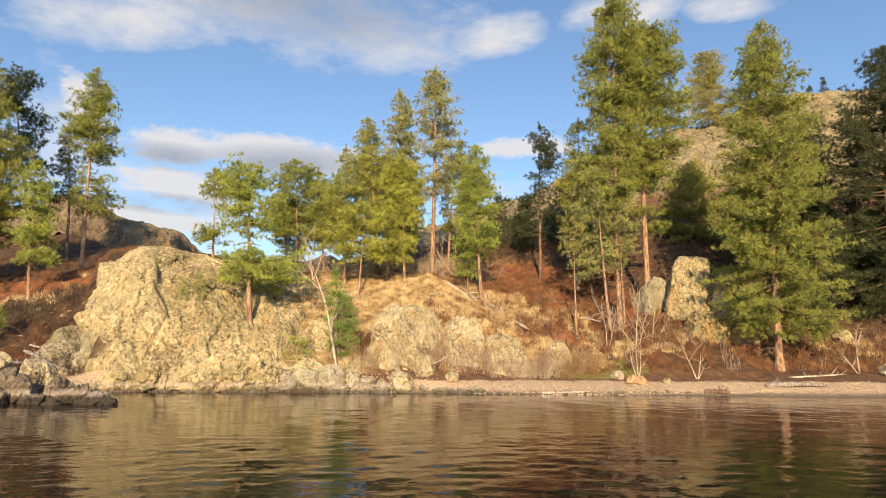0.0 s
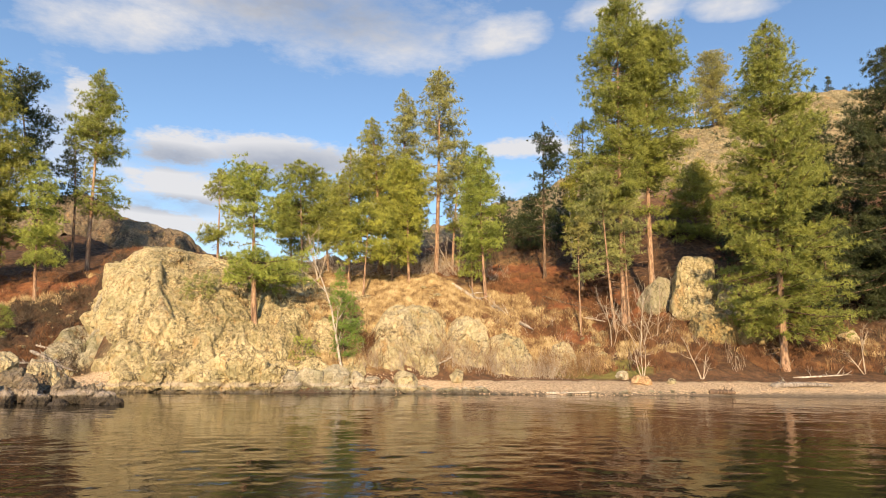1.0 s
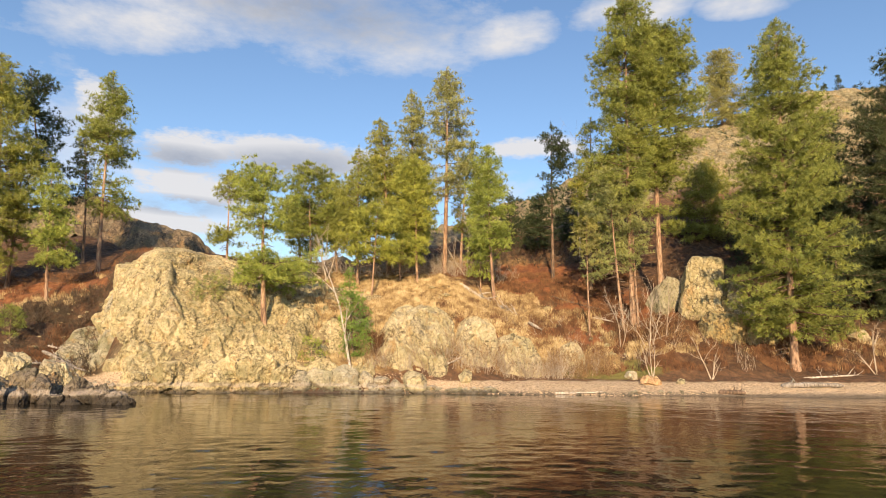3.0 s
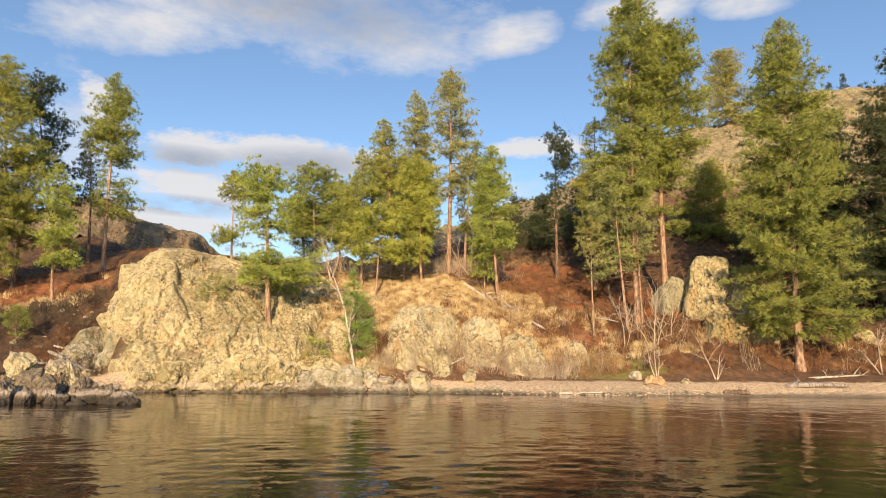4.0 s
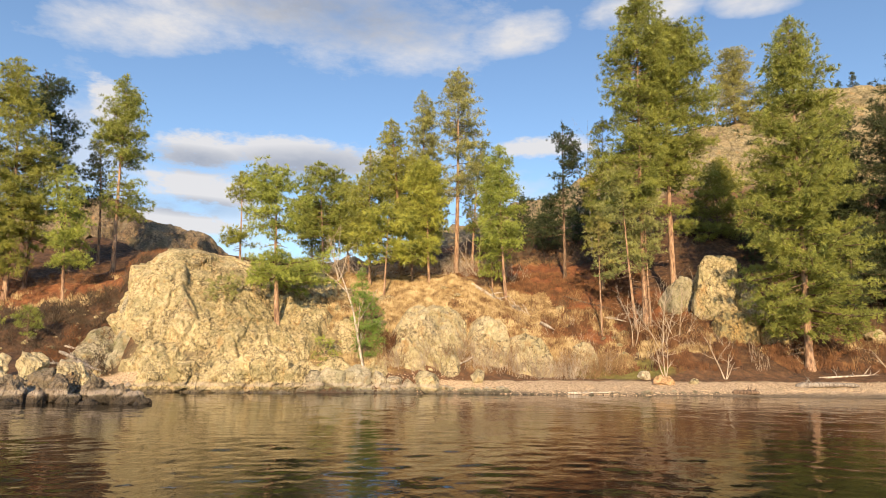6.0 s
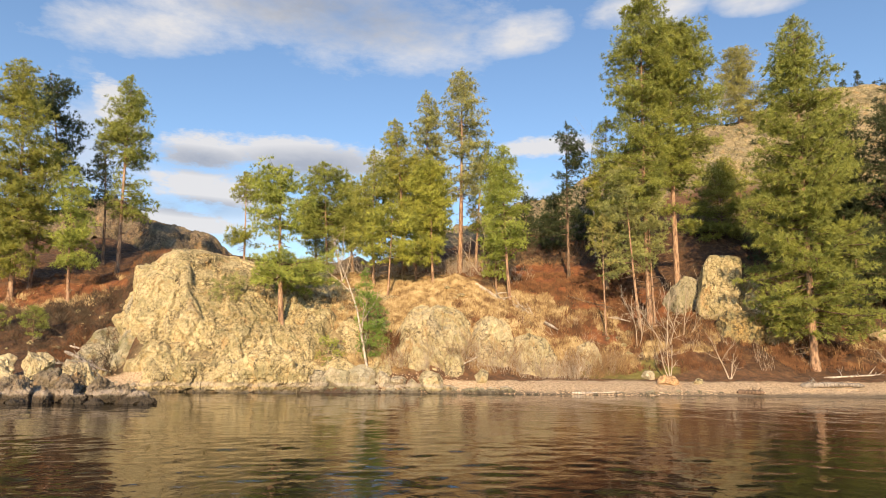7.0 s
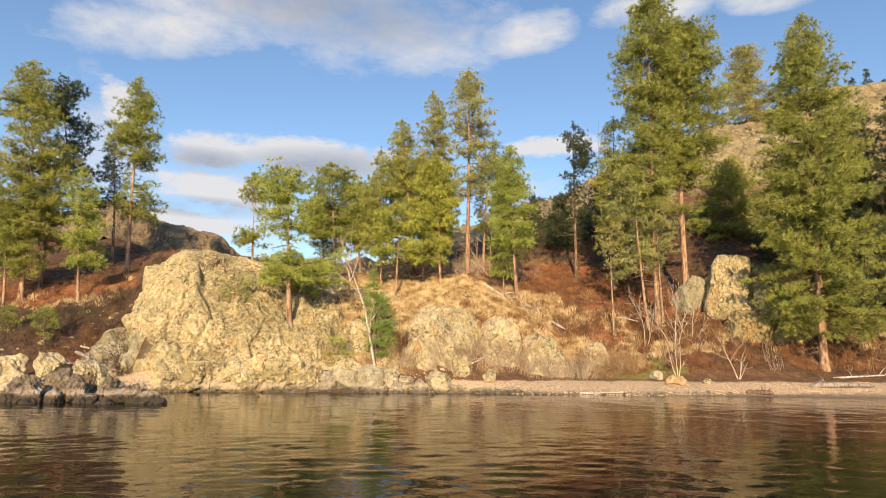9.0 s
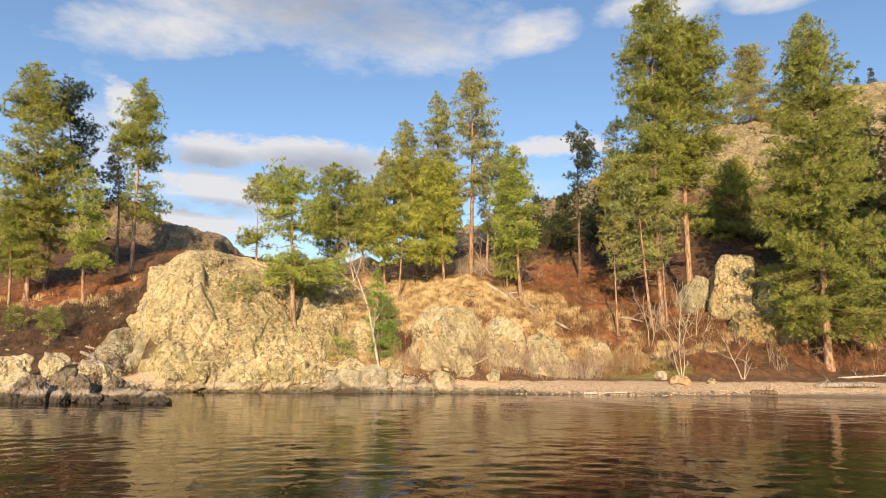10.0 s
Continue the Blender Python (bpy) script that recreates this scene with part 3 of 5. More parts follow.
def boulder_shape(seed, level, rx, ry, rz, rough=1.0):
    """A worn, angular stone: a ball cut by flat faces, then roughened."""
    rnd = np.random.RandomState(seed)
    v, f = ico(level)
    v = v.copy()
    for _ in range(15):
        n = rnd.normal(size=3)
        n /= np.linalg.norm(n)
        d = rnd.uniform(0.58, 0.9)
        over = np.clip(v @ n - d, 0, None)
        v -= over[:, None] * n * 0.97
    big = max(rx, ry, rz)
    p = v * np.array([rx, ry, rz]) * 1.2
    nrm = v / (np.linalg.norm(v, axis=1)[:, None] + 1e-9)
    amp = 0.10 * rough * min(big, 1.5)
    p = p + nrm * ((fbm(p / big * 1.8 + seed, 3, seed) - 0.5) * 2.4 * amp + (fbm(p / big * 7 + seed, 3, seed + 3, 0.6) - 0.5) * amp * 1.2)[:, None]
    if rough > 1.3:
        p = p + nrm * (rocky(p + seed * 3.1, seed, min(0.55, 0.5 * big)) * 0.5)[:, None]
    return p, f


def boulder(name, x, y, z, rx, ry, rz, seed, material, label, level=4, turn=0, group="", rough=1.0, category="rock"):
    p, f = boulder_shape(seed, level, rx, ry, rz, rough)
    ob = part(name, mesh_of(name, p, f, smooth=False), material)
    ob.matrix_world = pose(x, y, z, 0, 0, turn)
    tagged(ob, label, category, group)
    return ob


def crag(name, x, y, z, rx, ry, rz, seed, material, label, turn=0, lean=0):
    """A squarish, jointed block of standing rock, its corners broken off."""
    rnd = np.random.RandomState(seed)
    v, f = ico(5)
    v = v / (np.sum(np.abs(v) ** 8, axis=1) ** (1 / 8))[:, None]
    nrm = v / np.linalg.norm(v, axis=1)[:, None]
    for _ in range(9):
        n = rnd.normal(size=3)
        n /= np.linalg.norm(n)
        over = np.clip(v @ n - rnd.uniform(0.98, 1.25), 0, None)
        v = v - over[:, None] * n * 0.95
    p = v * np.array([rx, ry, rz])
    p = p * (1 - 0.10 * v[:, 2:3] * np.array([1, 1, 0]))
    q = p + seed * 3.1
    p = p + nrm * (rocky(q, seed, 0.6) * 0.40 + (fbm(q * 0.8, 3, seed) - 0.5) * 0.3)[:, None]
    ob = part(name, mesh_of(name, p, f, smooth=False), material)
    ob.matrix_world = pose(x, y, z, 4, lean, turn)
    tagged(ob, label, "rock")
    return ob


outcrop("cliff", -21.0, -7.0, 35.0, 49.5, 0.075, 0.62, 0.85, 3, CLIFF, "pale yellow-grey lichened rock bluff rising from the lake", edge=0.36, category="cliff")
outcrop("rock_outcrop", -9.0, -3.2, 35.6, 41.5, 0.075, 0.10, 0.50, 6, CLIFF, "broken pale rock and blocks below the fir and snag", edge=0.5)
outcrop("rock_outcrop", -4.0, 1.2, 36.9, 42.2, 0.065, 0.57, 0.98, 8, PALEROCK, "pale weathered rock face among dry grass", edge=0.6)
outcrop("rock_outcrop", 0.7, 3.6, 38.0, 41.6, 0.06, 0.52, 0.75, 12, PALEROCK, "pale rounded rock knob behind bare brush", edge=0.7)
outcrop("rock_outcrop", 3.0, 6.6, 37.9, 41.6, 0.06, 0.62, 0.83, 15, PALEROCK, "larger pale rounded rock knob behind bare brush", edge=0.7)
outcrop("rock_outcrop", 7.1, 8.9, 38.9, 41.4, 0.06, 0.32, 0.68, 18, PALEROCK, "low pale rock in the grassy slope", edge=0.7)
outcrop("rock_outcrop", -11.5, -3.5, 42.0, 46.5, 0.09, 0.1, 0.45, 21, CLIFF, "pale rock breaking through dry grass above the bluff", edge=0.5)
outcrop("rock_outcrop", -22.6, -18.2, 35.6, 41.4, 0.08, 0.30, 0.75, 24, SHOREROCK, "broken brown rock beside the gully", edge=0.6)
outcrop("far_hill", -44, -25.5, 66, 84, 0.15, 1.0, 1.2, 27, SHADEROCK, "brown rocky hill top behind the pines, tree shade in its colour", edge=0.55, hump=3.6, category="hill")
outcrop("hill_rock", 20, 66, 65.5, 96, 0.24, 0.5, 0.95, 51, HILLROCK, "bare tan rocky hill above the wood", edge=0.25, category="hill")
crag("rock_tower", 17.9, 44.5, 6.6, 1.3, 1.4, 2.2, 44, CLIFF, "tall pale blocky rock outcrop on the wooded slope", -14, 5)
# darker rock than the tower's, so that its colour gives the shade
crag("rock_tower", 16.0, 46.0, 5.8, 1.15, 1.1, 1.75, 37, SHOREROCK, "sloping rock beside the tall outcrop, shade put into its darker rock", 20, 14)
crag("rock_block", 19.75, 44.2, 6.0, 0.65, 0.8, 1.0, 45, CLIFF, "broken block beside the tall outcrop", 12, 18)
crag("rock_block", 20.3, 43.4, 5.0, 0.7, 0.8, 0.6, 46, SHOREROCK, "low broken block beside the tall outcrop", -20, 10)
crag("rock_block", 18.0, 41.9, 3.8, 1.35, 0.9, 1.1, 33, OCHREROCK, "ochre-stained rock block below the tall outcrop", 10, 6)
crag("rock_block", 20.3, 41.8, 3.5, 0.85, 0.7, 0.62, 35, OCHREROCK, "ochre-stained rock block below the tall outcrop", -8, -6)

for i, (x, y, z, rx, ry, rz, t) in enumerate(((-14.6, 35.5, 0.7, 0.9, 0.6, 1.1, 15), (-12.9, 35.6, 0.7, 0.8, 0.6, 1.2, 160), (-11.4, 35.7, 0.8, 0.9, 0.6, 1.3, 30), (-9.9, 35.7, 0.9, 0.95, 0.7, 1.35, 10),
                                              (-8.6, 35.9, 0.6, 0.7, 0.6, 0.95, 75), (-16.2, 35.4, 0.6, 0.8, 0.6, 0.95, 200))):
    slab = boulder("rock_slab", x, y, z, rx, ry, rz, 300 + i, CLIFF, "leaning pale rock slab at the foot of the bluff", level=5, group="slabs at the foot of the bluff", rough=1.35)
    slab.matrix_world = pose(x, y, z, 14, -20, t)

# the low point of rocks on the near side of the cove
PALE_BOULDERS = ((-19.5, 30.4, 1.25, 0.72, 0.65, 0.85, 10), (-22.3, 31.1, 0.95, 0.95, 0.9, 1, 70), (-17.5, 30.3, 0.65, 0.72, 0.6, 0.72, 40),
           (-19, 30.5, 0.45, 0.55, 0.5, 0.42, 20), (-21.2, 30.3, 0.5, 0.62, 0.6, 0.52, 120), (-24.2, 31.3, 0.9, 1.1, 0.9, 1, 33),
           (-19.6, 30, 0.35, 0.42, 0.4, 0.36, 15), (-20.7, 30.1, 0.3, 0.4, 0.35, 0.34, 95), (-18.3, 30.3, 0.3, 0.36, 0.4, 0.3, 50),
           (-21.9, 30.2, 0.35, 0.5, 0.4, 0.42, 140), (-16.8, 30.3, 0.22, 0.34, 0.3, 0.28, 70), (-19.4, 31.2, 0.6, 0.6, 0.5, 0.5, 110),
           (-18, 31.4, 0.4, 0.5, 0.5, 0.4, 25), (-23.4, 30.6, 0.6, 0.6, 0.5, 0.6, 180))
WET_BOULDERS = ((-17.9, 26.8, 0.25, 0.55, 0.5, 0.6, 0), (-16.8, 26.5, 0.1, 0.45, 0.4, 0.45, 130), (-16.1, 26.9, 0.4, 0.5, 0.45, 0.62, 60),
           (-15.35, 26.3, 0.05, 0.42, 0.4, 0.36, 200), (-14.75, 26.8, 0.3, 0.48, 0.45, 0.55, 100), (-13.85, 26.4, 0.28, 0.62, 0.45, 0.5, 8),
           (-13.0, 26.3, 0.1, 0.55, 0.4, 0.36, 33), (-12.45, 26.2, -0.02, 0.4, 0.3, 0.24, 75))
LOW_BOULDERS = ((-16.6, 28.2, 0.45, 0.6, 0.5, 0.62, 250), (-17.8, 28.6, 0.5, 0.62, 0.6, 0.75, 310), (-15.1, 28.2, 0.3, 0.5, 0.45, 0.5, 20),
           (-19.1, 28.5, 0.4, 0.7, 0.6, 0.7, 40), (-18.8, 26.8, 0.05, 0.5, 0.45, 0.4, 15), (-17.2, 25.8, -0.02, 0.42, 0.35, 0.24, 75), (-14.3, 25.8, -0.02, 0.34, 0.3, 0.2, 155))
for i, (x, y, z, rx, ry, rz, t) in enumerate(PALE_BOULDERS):
    boulder("shore_boulder", x, y, z, rx, ry, rz, 50 + i, PALEROCK, "pale lichened boulder on the rocky point", level=5 if rx > 0.45 else 4, turn=t, group="boulders of the rocky point", rough=1.45)
for i, (x, y, z, rx, ry, rz, t) in enumerate(WET_BOULDERS + LOW_BOULDERS):
    boulder("wet_boulder", x, y, z, rx, ry, rz, 80 + i, WETROCK, "dark wet boulder at the waterline", level=5 if rx > 0.5 else 4, turn=t, group="wet boulders at the waterline", rough=1.5)


# ---- conifers ----
def tuft_templates(count=10, blades=12, seed=5):
    rnd = np.random.RandomState(seed)
    out = []
    for _ in range(count):
        v = []
        for _ in range(blades):
            a, tilt = rnd.uniform(0, 2 * np.pi), rnd.uniform(0.1, 1.5)
            d = np.array([np.sin(tilt) * np.cos(a), np.sin(tilt) * np.sin(a), np.cos(tilt)])
            s = np.cross(d, rnd.normal(size=3))
            s /= np.linalg.norm(s)
            ln, w = rnd.uniform(0.75, 1.25), rnd.uniform(0.07, 0.13)
            v += [d * 0.05 - s * w * 0.6, d * 0.05 + s * w * 0.6, d * ln + s * w * rnd.uniform(-0.3, 0.3)]
        out.append(v)
    return np.array(out)


TUFTS = tuft_templates()


def tuft_mesh(name, pos, axis, size, rnd):
    """One mesh of needle tufts at pos, each opening along its axis."""
    n = len(pos)
    axis = axis / (np.linalg.norm(axis, axis=1)[:, None] + 1e-9)
    s = np.cross(axis, rnd.normal(size=(n, 3)))
    s /= np.linalg.norm(s, axis=1)[:, None] + 1e-9
    t = np.cross(axis, s)
    tm = TUFTS[rnd.randint(0, len(TUFTS), n)] * size[:, None, None]
    v = pos[:, None, :] + tm[:, :, 0:1] * s[:, None, :] + tm[:, :, 1:2] * t[:, None, :] + tm[:, :, 2:3] * axis[:, None, :]
    v = v.reshape(-1, 3)
    return mesh_of(name, v, np.arange(len(v)).reshape(-1, 3), smooth=False)


FORMS = {
    "cone": ((0, 0.55), (0.15, 1), (0.4, 0.66), (0.7, 0.34), (1, 0.05)),
    "oval": ((0, 0.5), (0.25, 0.9), (0.5, 1), (0.8, 0.7), (1, 0.2)),
    "flat": ((0, 0.7), (0.3, 1), (0.7, 0.95), (1, 0.4)),
}


def crown_form(shape, low, top, radius):
    """A crown's outline from a plain form: rows of height, reach to one side, reach to the other."""
    return tuple((low + (top - low) * u, radius * k, radius * k) for u, k in FORMS[shape])


def pine(x, y, top_x, top_z, outline, seed, needles=None, bark=None, fill=1.0, tuft=0.30, bare=6, label="", base_z=None, stem=None, gap=0.0, skirt=(),
         name="pine_tree", category="tree", group="pines of the shore"):
    """A pine: tapered trunk, limbs in rough whorls, and needle tufts in clumps along the limbs, with gaps. outline: how far the crown reaches to
    either side of the stem, height by height."""
    rnd = np.random.RandomState(seed)
    z0 = (land1(x, y) if base_z is None else base_z) - 0.15
    h = top_z - z0
    lean = np.array([top_x - x, 0.0])
    bend = rnd.normal(size=2) * 0.008 * h
    r0 = stem if stem else 0.0088 * h + 0.035
    oz, ol, orr = np.array(outline, float).T
    oz = oz - z0
    if h > oz[-1] + 0.2:
        oz, ol, orr = np.append(oz, h), np.append(ol, 0.12), np.append(orr, 0.12)

    def axis(u):
        return np.array([lean[0] * u + bend[0] * math.sin(math.pi * u), bend[1] * math.sin(math.pi * u), h * u])

    tree = base_at(name, x, y, z0)
    wood = Heap()
    us = np.concatenate([[0, 0.012, 0.03], np.linspace(0.07, 1, 15)])
    flare = np.array([1.55 if u == 0 else 1.25 if u < 0.02 else 1.08 if u < 0.05 else 1.0 for u in us])
    tube(wood, [axis(u) for u in us], r0 * (1 - 0.93 * us ** 0.9) * flare, 9)
    part("trunk", wood.mesh("trunk"), bark or BARK, tree)

    limbs = Heap()
    pos, ax, sz = [], [], []
    low = max(oz[0], 0.02 * h)
    clump = rnd.uniform(0, 100)

    def bough(z, u, reach, side, keep):
        ln = max(0.12, (1.08 * reach - 0.20) * rnd.uniform(0.70, 1.08) * (0.88 + 0.24 * keep))
        rise = (0.45 * u - 0.16) + rnd.normal() * 0.16
        k = max(3, int(ln / 0.45) + 2)
        s = np.linspace(0, 1, k)
        out = np.array([math.cos(side), math.sin(side)])
        turn = rnd.normal() * 0.18
        px = out[0] * s * ln - out[1] * turn * ln * s ** 2
        py = out[1] * s * ln + out[0] * turn * ln * s ** 2
        pz = ln * (rise * s - 0.18 * s ** 2 * (1 - u) + 0.22 * s ** 3)
        c = axis(z / h)
        line = np.stack([c[0] + px, c[1] + py, c[2] + pz], 1)
        rb = min(0.35 * r0 * (1 - 0.8 * z / h), 0.012 + 0.014 * ln)
        tube(limbs, line, rb * (1 - 0.8 * s) + 0.004, 3)
        # clumps of tufts, thickest towards the tip
        n = max(1, int(ln * 3.0 * fill + rnd.uniform(0.3, 1.2)))
        w = 1 - 0.84 * (np.arange(n) + rnd.uniform(0, 0.8, n)) / n * (1 if ln > 0.7 else 0.5)
        a = np.stack([np.interp(w, s, line[:, i]) for i in range(3)], 1)
        away = side + rnd.choice([-1, 1], n) * rnd.uniform(0.2, 1.3, n)
        spread = rnd.uniform(0.05, 0.5, n) * min(1.0, 0.25 + ln / 2.2)
        a = a + np.stack([np.cos(away) * spread, np.sin(away) * spread, rnd.uniform(-0.10, 0.16, n)], 1)
        per = 6
        rc = (0.20 + 0.13 * rnd.uniform(0, 1, n)) * min(1.0, 0.5 + ln / 1.6) * tuft / 0.27
        d = rnd.normal(size=(n, per, 3))
        d /= np.linalg.norm(d, axis=2)[:, :, None]
        pos.append((a[:, None, :] + d * rc[:, None, None] * np.array([1.25, 1.25, 0.45])).reshape(-1, 3))
        ax.append((d * 0.75 + np.array([0.45 * out[0], 0.45 * out[1], 0.50])).reshape(-1, 3))
        sz.append(np.repeat(tuft * (0.62 + 0.38 * min(1.0, ln / 1.2)) * rnd.uniform(0.75, 1.2, n), per))

    z, side = low, rnd.uniform(0, 6.28)
    while z < h * 0.985:
        u = (z - low) / (h - low)
        step = 0.46 / max(fill, 0.3) ** 0.4 * rnd.uniform(0.75, 1.25) * (1.0 - 0.4 * u)
        for _ in range(rnd.randint(5, 9)):
            side += 2.4 + rnd.normal() * 0.5
            zz = min(z + rnd.normal() * 0.16 * step, h * 0.99)
            left, right = np.interp(zz, oz, ol), np.interp(zz, oz, orr)
            keep = vnoise(np.array([[clump + 1.3 * math.cos(side), 1.3 * math.sin(side), zz * 0.5]]), seed)[0]
            if keep >= gap + 0.06:
                c = math.cos(side)
                reach = math.hypot(c * max(0.15, right if c > 0 else left), math.sin(side) * max(0.15, (left + right) / 2))
                bough(zz, u, reach, side, keep)
        z += step
    for lo, hi, reach, count in skirt:
        for i in range(count):
            side = i * 2.4 + rnd.normal() * 0.4
            bough(h * rnd.uniform(lo, hi), 0.1, reach * (0.76 + 0.24 * math.cos(side)), side, 0.6)
    for q in range(6):
        pos.append((axis(1.0) - np.array([0, 0, 0.12 * q]) + rnd.normal(size=3) * 0.06)[None])
        ax.append(np.array([[0, 0, 1.0]]))
        sz.append(np.array([tuft * 0.9]))
    # dead lower limbs
    wide = float(np.mean(ol + orr)) / 2
    for _ in range(bare):
        zz = rnd.uniform(0.35, 1.12) * low
        sd, ln = rnd.uniform(0, 6.28), rnd.uniform(0.25, 0.8) * wide
        s = np.linspace(0, 1, 4)
        c = axis(zz / h)
        line = np.stack([c[0] + math.cos(sd) * s * ln, c[1] + math.sin(sd) * s * ln, c[2] + ln * (-0.08 * s - 0.15 * s * s)], 1)
        tube(limbs, line, (0.03 * (1 - 0.8 * s) + 0.004), 4)
        for _ in range(3):
            w = rnd.uniform(0.3, 0.95)
            a = np.array([np.interp(w, s, line[:, i]) for i in range(3)])
            b = a + rnd.normal(size=3) * 0.25 * ln
            tube(limbs, [a, (a + b) / 2 + rnd.normal(size=3) * 0.03, b], [0.012, 0.008, 0.003], 3)
    tagged(part("limb", limbs.mesh("limb"), BARK_DARK, tree), kind="stuff")
    part("crown", tuft_mesh("crown", np.concatenate(pos), np.concatenate(ax), np.concatenate(sz), rnd), needles or NEEDLES, tree)
    tagged(tree, label or "tall green ponderosa pine with reddish bark", category, group)
    return tree


# x, y, top x, top z, the crown's outline, seed, and the rest
pine(-31.9, 46, -33.0, 24.1, ((7.7, 1.2, 1.3), (9.2, 1.9, 1.7), (11.3, 2.6, 2.0), (13.4, 2.6, 2.1), (15.6, 2.5, 2.3), (17.8, 2.6, 2.2), (19.8, 2.4, 1.5), (21.4, 1.6, 1.2), (22.8, 1.0, 0.8)), 102, NEEDLES, gap=0.26, label="tall pine standing on the orange grassy bench")
pine(-31.9, 48, -31.8, 19.2, ((10.0, 0.5, 1.7), (11.7, 0.6, 2.1), (13.9, 0.6, 2.3), (15.8, 0.8, 2.0), (17.6, 0.7, 1.0)), 174, NEEDLES, gap=0.34, label="shorter green pine between the taller ones on the bench")
pine(-32.4, 45, -33.5, 14.0, ((8.0, 1.2, 0.9), (9.4, 1.6, 1.2), (11.1, 1.5, 1.3), (12.8, 1.0, 1.0)), 101, NEEDLES, gap=0.3, label="small green pine at the edge of the grassy bench")
pine(-30.9, 52, -34.7, 25.8, ((13.3, 0.1, 2.2), (15.4, 0.7, 2.9), (17.9, -0.1, 2.8), (19.6, 0.4, 2.6), (20.9, 1.0, 2.6), (22.4, 1.0, 2.9), (24.0, 0.8, 2.1), (24.9, 0.7, 0.7)), 103, NEEDLES_DARK_SHADE, BARK_DARK, gap=0.40, label="dark bluish pine with an open ragged crown")
pine(-27.1, 45, -27.7, 15.3, ((8.2, 0.8, 1.7), (9.5, 1.3, 1.7), (11.1, 1.2, 1.5), (12.8, 1.0, 1.2), (14.0, 0.6, 0.9)), 104, NEEDLES_YOUNG, gap=0.22, label="small bright green pine on the bench")
pine(-26.4, 50, -26.6, 24.6, ((12.7, -0.5, 2.5), (14.4, 0.3, 2.4), (16.3, 0.8, 2.4), (17.5, 1.8, 1.7), (19.2, 2.1, 2.0), (20.6, 1.6, 1.8), (22.5, 1.2, 1.1), (23.6, 0.6, 0.7)), 105, NEEDLES, gap=0.24, bare=10, label="slender pine with a pale crown beside the dark hill")
pine(-29.8, 54, -30.7, 21.2, ((14.8, 0.6, 0.8), (16.5, 1.0, 1.0), (18.4, 1.2, 0.9), (19.9, 0.6, 0.8)), 106, NEEDLES_DARK_SHADE, BARK_DARK, gap=0.42, label="thin dark pine behind the slender one")
pine(-15.9, 48, -16.1, 15.8, ((10.5, 1.7, 1.1), (12.0, 1.3, 1.3), (13.8, 1.0, 1.2), (14.9, 0.7, 0.9)), 107, NEEDLES, gap=0.34, label="small open pine on top of the bluff")
pine(-10.6, 39.3, -11.1, 13.3, ((9.4, 0.5, 1.6), (9.9, 1.8, 2.0), (11.2, 1.6, 2.8), (12.3, 1.7, 1.9), (13.0, 1.6, 1.0)), 108, NEEDLES_YOUNG, gap=0.33, stem=0.20, bare=12, skirt=((0.33, 0.46, 3.2, 30),), label="crooked pine with layered limbs growing from the bluff")
pine(-10.0, 50, -10.6, 17.2, ((10.3, 1.3, 2.0), (12.0, 2.3, 2.5), (13.8, 2.3, 2.9), (15.2, 1.8, 2.1), (16.5, 0.7, 0.8)), 109, NEEDLES, gap=0.2)
pine(-8.3, 52, -9.0, 16.8, ((10.6, 1.1, 1.3), (12.3, 1.5, 1.8), (13.9, 1.5, 1.8), (15.6, 1.2, 1.1)), 160, NEEDLES, gap=0.2)
pine(-6.0, 47, -6.2, 17.4, ((9.1, 1.3, 1.4), (10.2, 1.7, 1.9), (12.3, 1.7, 2.1), (14.4, 1.5, 1.7), (15.7, 1.1, 1.0), (16.4, 0.6, 0.6)), 111, NEEDLES, gap=0.28)
pine(-4.0, 50, -5.0, 20.8, ((11.9, 1.5, 0.4), (13.5, 1.7, 1.0), (15.8, 1.5, 1.6), (18.1, 1.1, 1.2), (19.5, 0.9, 0.9)), 112, NEEDLES, gap=0.30, stem=0.2)
pine(-4.8, 45, -4.5, 12.6, ((8.8, 1.5, 2.0), (9.8, 2.0, 2.2), (10.9, 1.7, 1.9), (11.8, 1.4, 1.4)), 113, NEEDLES_YOUNG, gap=0.28, label="short broad pine on the grassy brow")
pine(-2.2, 53, -2.6, 24.6, ((12.7, 1.4, 1.7), (15.1, 1.9, 1.7), (17.6, 1.5, 1.4), (19.5, 1.2, 1.6), (21.0, 1.4, 1.6), (22.5, 0.9, 0.9), (23.6, 0.5, 0.6)), 114, NEEDLES_PALE, gap=0.33)
pine(-1.7, 47, -2.1, 16.8, ((8.9, 1.2, 0.5), (10.0, 1.4, 1.2), (11.5, 1.5, 1.6), (13.6, 1.6, 1.6), (15.4, 1.1, 1.1)), 119, NEEDLES_YOUNG, gap=0.28)
pine(0.3, 51, 0.4, 25.8, ((14.9, 1.4, 1.0), (17.0, 1.8, 1.8), (18.9, 1.6, 1.8), (21.1, 1.4, 2.2), (22.6, 1.2, 1.4), (24.3, 0.9, 0.9)), 115, NEEDLES_PALE, gap=0.34, stem=0.22, bare=22, label="tall pine with a bare red-brown lower trunk")
pine(1.7, 54, 2.6, 20.5, ((12.5, 0.4, 1.8), (14.4, 0.8, 2.0), (16.9, 0.9, 2.0), (18.9, 0.8, 1.3)), 117, NEEDLES, gap=0.32)
